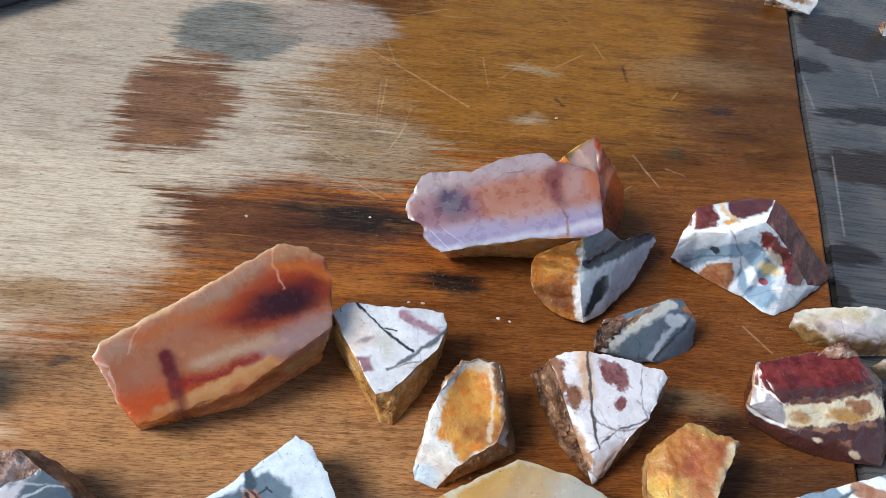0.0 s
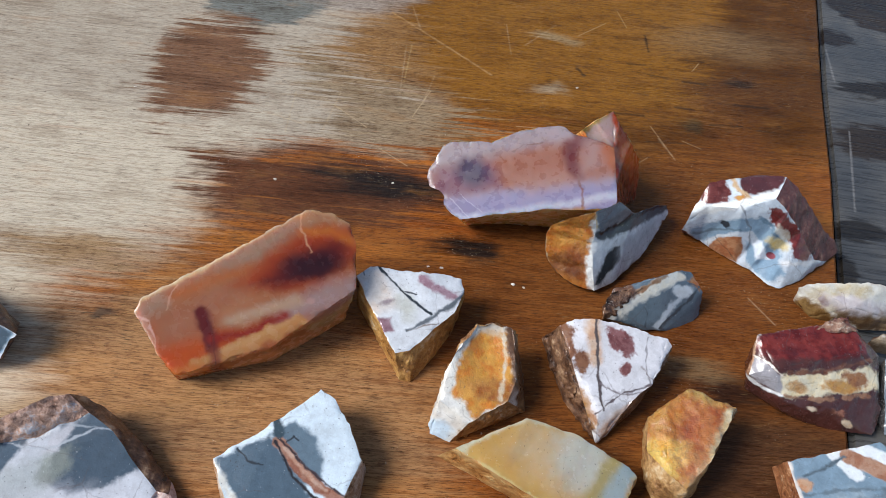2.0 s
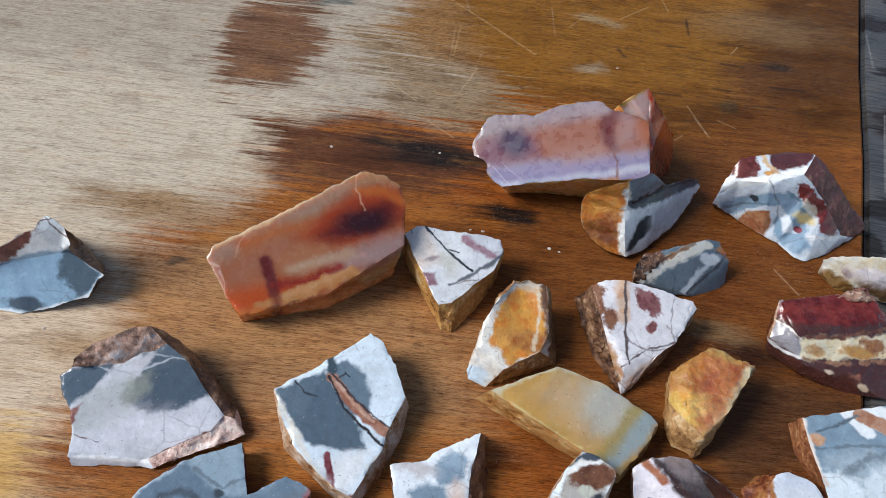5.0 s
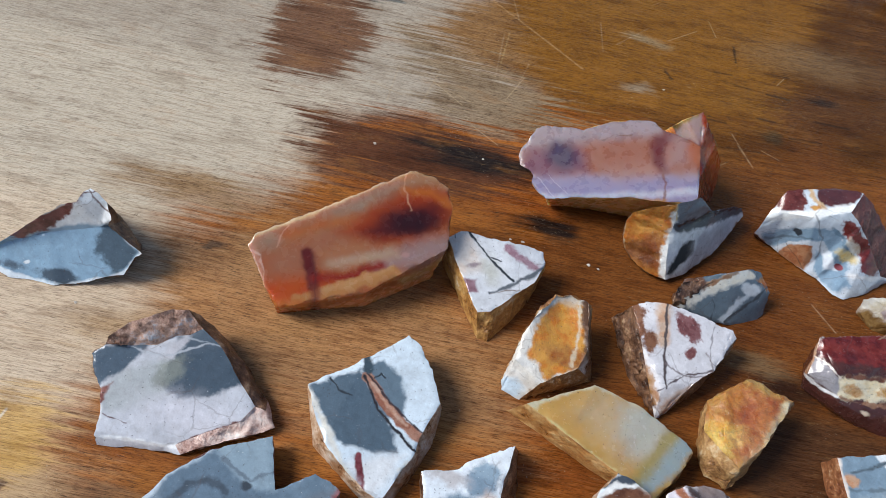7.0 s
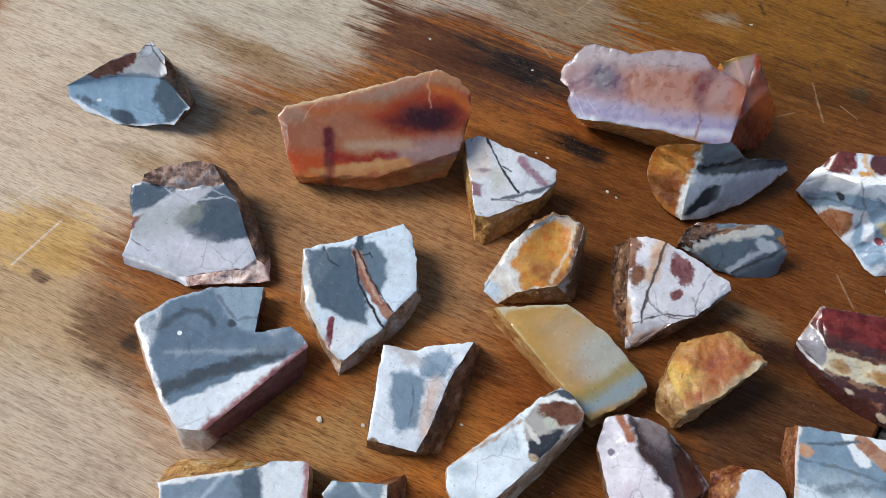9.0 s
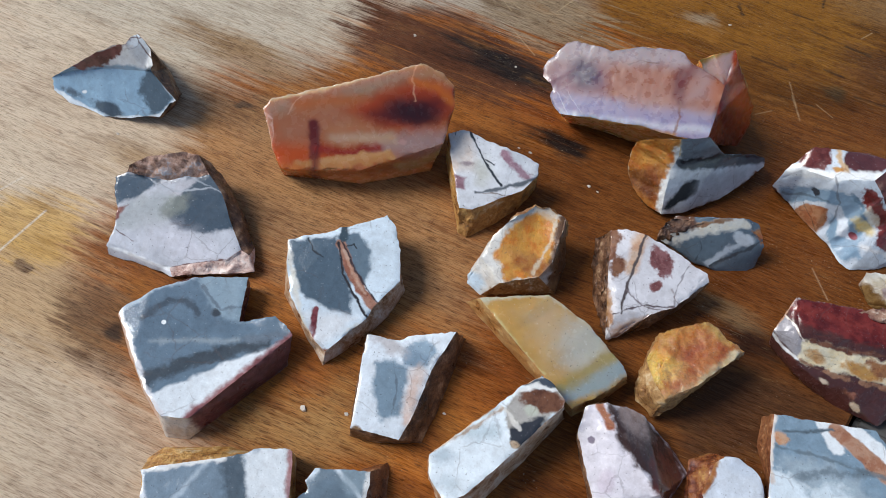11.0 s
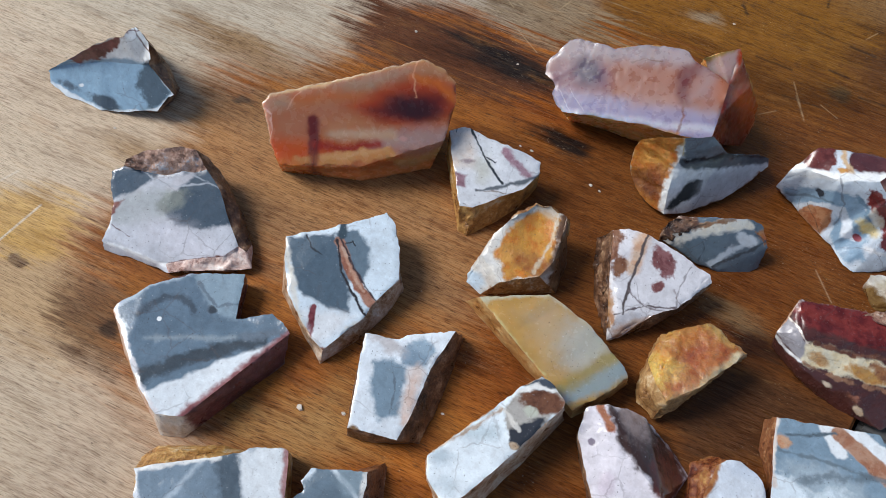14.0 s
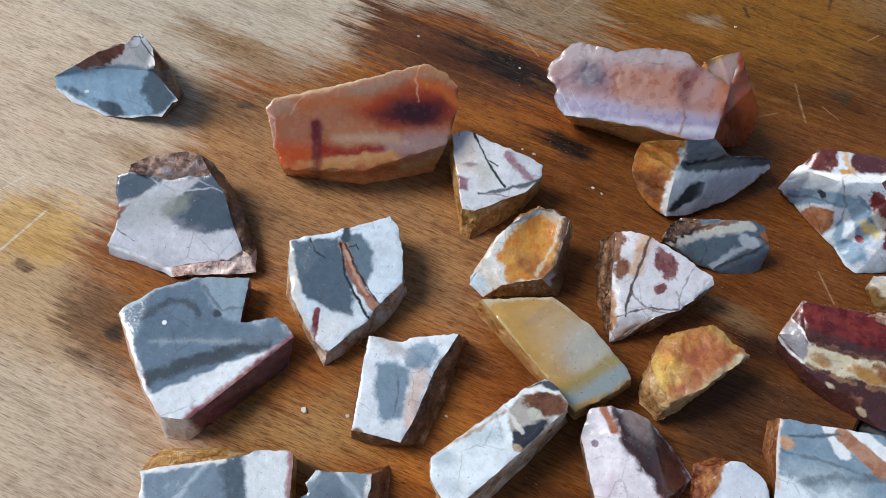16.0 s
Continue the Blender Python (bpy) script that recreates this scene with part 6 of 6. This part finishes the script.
face = face_material("maroon_jasper", (0.085, 0.026, 0.020), [
    ("poly", [133.3, 142.7, 141.9, 148.3, 173.4, 155.8, 170.6, 142.3, 155.8, 138.2, 133.8, 135.1], 0.9, 3, (0.17, 0.022, 0.017)),
    ("line", [3, 134.4, 139.4, 153.7, 143.9, 171.8, 148.2], 2, 4, (0.24, 0.035, 0.022), 0.6),
    ("line", [8.5, 140.3, 125.2, 152.6, 128.8, 170.2, 133.1], 0.9, 5, (0.72, 0.62, 0.44)),
    ("line", [1.4, 143.1, 130.7, 153.3, 132.9, 171.7, 140.3], 0.5, 3, (0.2, 0.08, 0.04)),
    ("blob", [144.6, 126, 3.4, 2.2, 0], 0.8, 3, (0.46, 0.24, 0.07), 0.8),
    ("blob", [159.4, 128.7, 6, 2.4, 10], 0.9, 4, (0.5, 0.26, 0.07)),
    ("blob", [165.4, 132.3, 4, 2.5, 0], 0.8, 4, (0.33, 0.14, 0.05)),
    ("poly", [131.5, 135.4, 136.3, 133.6, 140, 129.3, 138.1, 122.4, 133.8, 124.1, 128, 127.6], 0.5, 1, (0.28, 0.255, 0.265)),
    ("line", [1.4, 127.1, 126.8, 132.3, 123.5, 138.2, 121.6], 0.4, 1.2, (0.78, 0.75, 0.72)),
    ("line", [1, 134.2, 145, 131.7, 135.8, 127.6, 127.9], 0.4, 1.5, (0.56, 0.36, 0.24)),
    ("line", [0.9, 131.7, 135.4, 136.7, 133.6, 140.3, 129.6], 0.3, 1.2, (0.7, 0.62, 0.54)),
    ("line", [1.2, 139.7, 121.6, 151.5, 122.4, 168.8, 126.8], 0.5, 4, (0.34, 0.17, 0.09), 0.9),
    ("blob", [147, 118.1, 1.6, 1.2, 0], 0.4, 2, (0.62, 0.48, 0.34)),
    ("blob", [158.1, 114.4, 1.8, 1.4, 0], 0.4, 2, (0.6, 0.46, 0.32)),
    ("blob", [155.9, 118.4, 2.4, 1.2, 20], 0.4, 3, (0.3, 0.12, 0.07)),
    ("line", [2.2, 156.7, 151.7, 165.5, 156.1, 175.9, 160], 0.8, 4, (0.36, 0.19, 0.11), 0.8),
], rough=0.2, lean=(0.71, 0.66))
stone("jasper_stone", "hull", [(122.3, 132.5, 17), (135.2, 136.8, 17), (154.4, 143.1, 18), (159, 135.8, 17), (166, 133.8, 13), (165, 127.9, 12), (126.7, 120.9, 17), (157.2, 131.6, 17), (120.6, 120.5, 11), (122.4, 120.9, 8), (131, 114.2, 9), (132.9, 113.1, 4), (142.7, 111.7, 0), (151.2, 110.6, 0), (166.1, 110.8, 0), (169.4, 117.1, 2), (147.5, 119.4, 12)], face, face, "glossy maroon jasper block with a creamy white band", steep=-0.5, seed=20, cut=0.3, rough=0.6, crusts=[([(142.5, 137.4, 17.5), (148.5, 142.2, 20), (153.4, 142.6, 20.5), (157.3, 139.4, 18), (147.9, 136.7, 18)], rind_material("red_brown_crust", [(0.05, 0.015, 0.012), (0.14, 0.05, 0.035), (0.30, 0.17, 0.11), (0.66, 0.55, 0.46)]))])
face = face_material("cream_and_moss", (0.70, 0.66, 0.58), [
    ("poly", [154.4, 166.2, 173.9, 173.2, 178.8, 171.6, 175.6, 162.6, 159.4, 156.1], 2, 7, (0.52, 0.44, 0.30), 0.8),
    ("blob", [154.4, 157.7, 9, 5, -20], 1.5, 6, (0.24, 0.14, 0.05)),
    ("blob", [176.7, 157.9, 14, 6, 0], 1.5, 7, (0.20, 0.115, 0.05)),
    ("blob", [160.5, 162.4, 2.4, 2, 0], 0.6, 3, (0.25, 0.17, 0.15)),
    ("blob", [167.4, 164.8, 1.6, 1.6, 0], 0.6, 3, (0.25, 0.17, 0.15)),
    ("blob", [171.6, 163.1, 12, 4, 0], 2, 5, (0.60, 0.54, 0.54), 0.8),
], lean=(0.73, 0.76))
stone("jasper_stone", "hull", [(145.1, 160.7, 9), (147.1, 160.9, 11), (169.2, 163.8, 14), (178.5, 164.6, 13), (181, 164.5, 12), (183.8, 155.3, 4), (185.2, 153.8, 0), (172.3, 152.1, 0), (156.2, 153.7, 0), (152.7, 154.1, 0), (148, 157.9, 3), (164, 154.2, 10)], face, face, "cream stone block with brown mossy patches", steep=-0.5, seed=21, cut=0.35, rough=0.6)
face = face_material("brown_mottled", (0.22, 0.15, 0.09), [("blob", [179.3, 149.6, 4, 2, 0], 1.5, 5, (0.5, 0.42, 0.32))], lean=(0.79, 0.69))
stone("jasper_stone", "hull", [(169.6, 143.9, 6), (172.4, 145.8, 10), (177.8, 143.7, 10), (184.3, 143.6, 6), (186, 143.7, 0), (174.3, 142.9, 0)], face, dark_rind, "small mottled brown stone fragment", steep=0.0, seed=22)
face = face_material("smoky_grey", (0.16, 0.19, 0.215), [("line", [2.5, 181.1, 141.4, 180, 122.2], 1, 3, (0.36, 0.40, 0.43))], lean=(0.67, 0.63))
stone("jasper_stone", "hull", [(168.8, 133.8, 12), (179, 139.2, 12), (180.9, 116.6, 8), (174.5, 113.1, 4), (170.4, 111.3, 0), (169.2, 116.8, 0), (170.4, 130.6, 2), (183.7, 116.1, 0)], face, rind_material("black_rind", [(0.012, 0.012, 0.013), (0.03, 0.028, 0.027), (0.07, 0.06, 0.05)]), "smoky grey stone with black side", steep=0.45, seed=23)
face = face_material("white_brown_flecked", (0.70, 0.68, 0.64), [("blob", [206.4, 390.1, 7, 3, -20], 2, 8, (0.30, 0.17, 0.09))], lean=(0.95, 1.88))
stone("jasper_stone", "hull", [(183.2, 378.8, 6), (190.5, 387.1, 8), (214.7, 387.7, 8), (214.5, 382.3, 5), (210.6, 376.9, 0), (199.7, 382.6, 0), (190.8, 386.1, 0)], face, pale_rind, "white stone flecked with brown beside the board edge", steep=0.1, seed=24, base=-0.5)
stone("jasper_stone", "hull", [(248.4, 375, 2), (251.1, 369.4, 0), (250.2, 372.7, 8), (261.9, 374.6, 8), (262.3, 370.6, 0)], face_material("pale_blue", (0.5, 0.57, 0.62), []), dark_rind, "small pale blue stone on the grey plank", steep=0.3, seed=25, base=-2.5)

# crumbs of stone left on the board
CHIPS = [(-6.1, 23.1, 1.4), (-51.2, 179.5, 0.7), (-117.7, 216.2, 0.6), (-6.8, 186.7, 0.6), (42.8, 148.5, 0.8), (46.6, 147.9, 0.6),
         (-124, 77.8, 0.7), (16.4, 150.9, 0.7), (11.6, 150.5, 0.6), (6.8, 28.1, 0.8), (34.7, 43.6, 0.6), (65.7, 258.4, 0.7)]
chip_face = rind_material("pale_crumb", [(0.45, 0.38, 0.30), (0.62, 0.56, 0.48), (0.75, 0.72, 0.68)])
for n, (x, y, r) in enumerate(CHIPS):
    rng = random.Random(n)
    bm = bmesh.new()
    for _ in range(12):
        a, h = rng.uniform(0, 6.28), rng.random()
        bm.verts.new((r * M * math.cos(a) * (1.2 - 0.5 * h), r * M * math.sin(a) * (0.9 - 0.4 * h), r * M * 0.7 * h))
    out = bmesh.ops.convex_hull(bm, input=list(bm.verts))
    bmesh.ops.delete(bm, geom=[v for v in {*out["geom_interior"], *out["geom_unused"]} if isinstance(v, bmesh.types.BMVert)], context="VERTS")
    low = min(v.co.z for v in bm.verts)
    crumb = link("stone_chip", bm, chip_face)
    crumb.location = (x * M, y * M, -low)
    tagged(crumb, "tiny pale stone chip lying on the board", "stone chip", "crumbs of stone")

# dark tray at the back of the board
(ax, ay), (bx, by) = (-195.6, 269.1), (-165.3, 297.9)
run = Vector((bx - ax, by - ay)).normalized()
side = Vector((-run.y, run.x))
a, b = Vector((ax, ay)) - run * 60, Vector((bx, by))
tray = slab("tray", [(v.x * M, v.y * M) for v in (a, b, b + run * 8 + side * 12, b + run * 8 + side * 90, a + side * 90)], 0.0, 0.014, plain_material("dark_grey_plastic", (0.05, 0.055, 0.07), 0.45), 0.003)
tagged(tray, "dark grey plastic tray standing on the board", "tray")
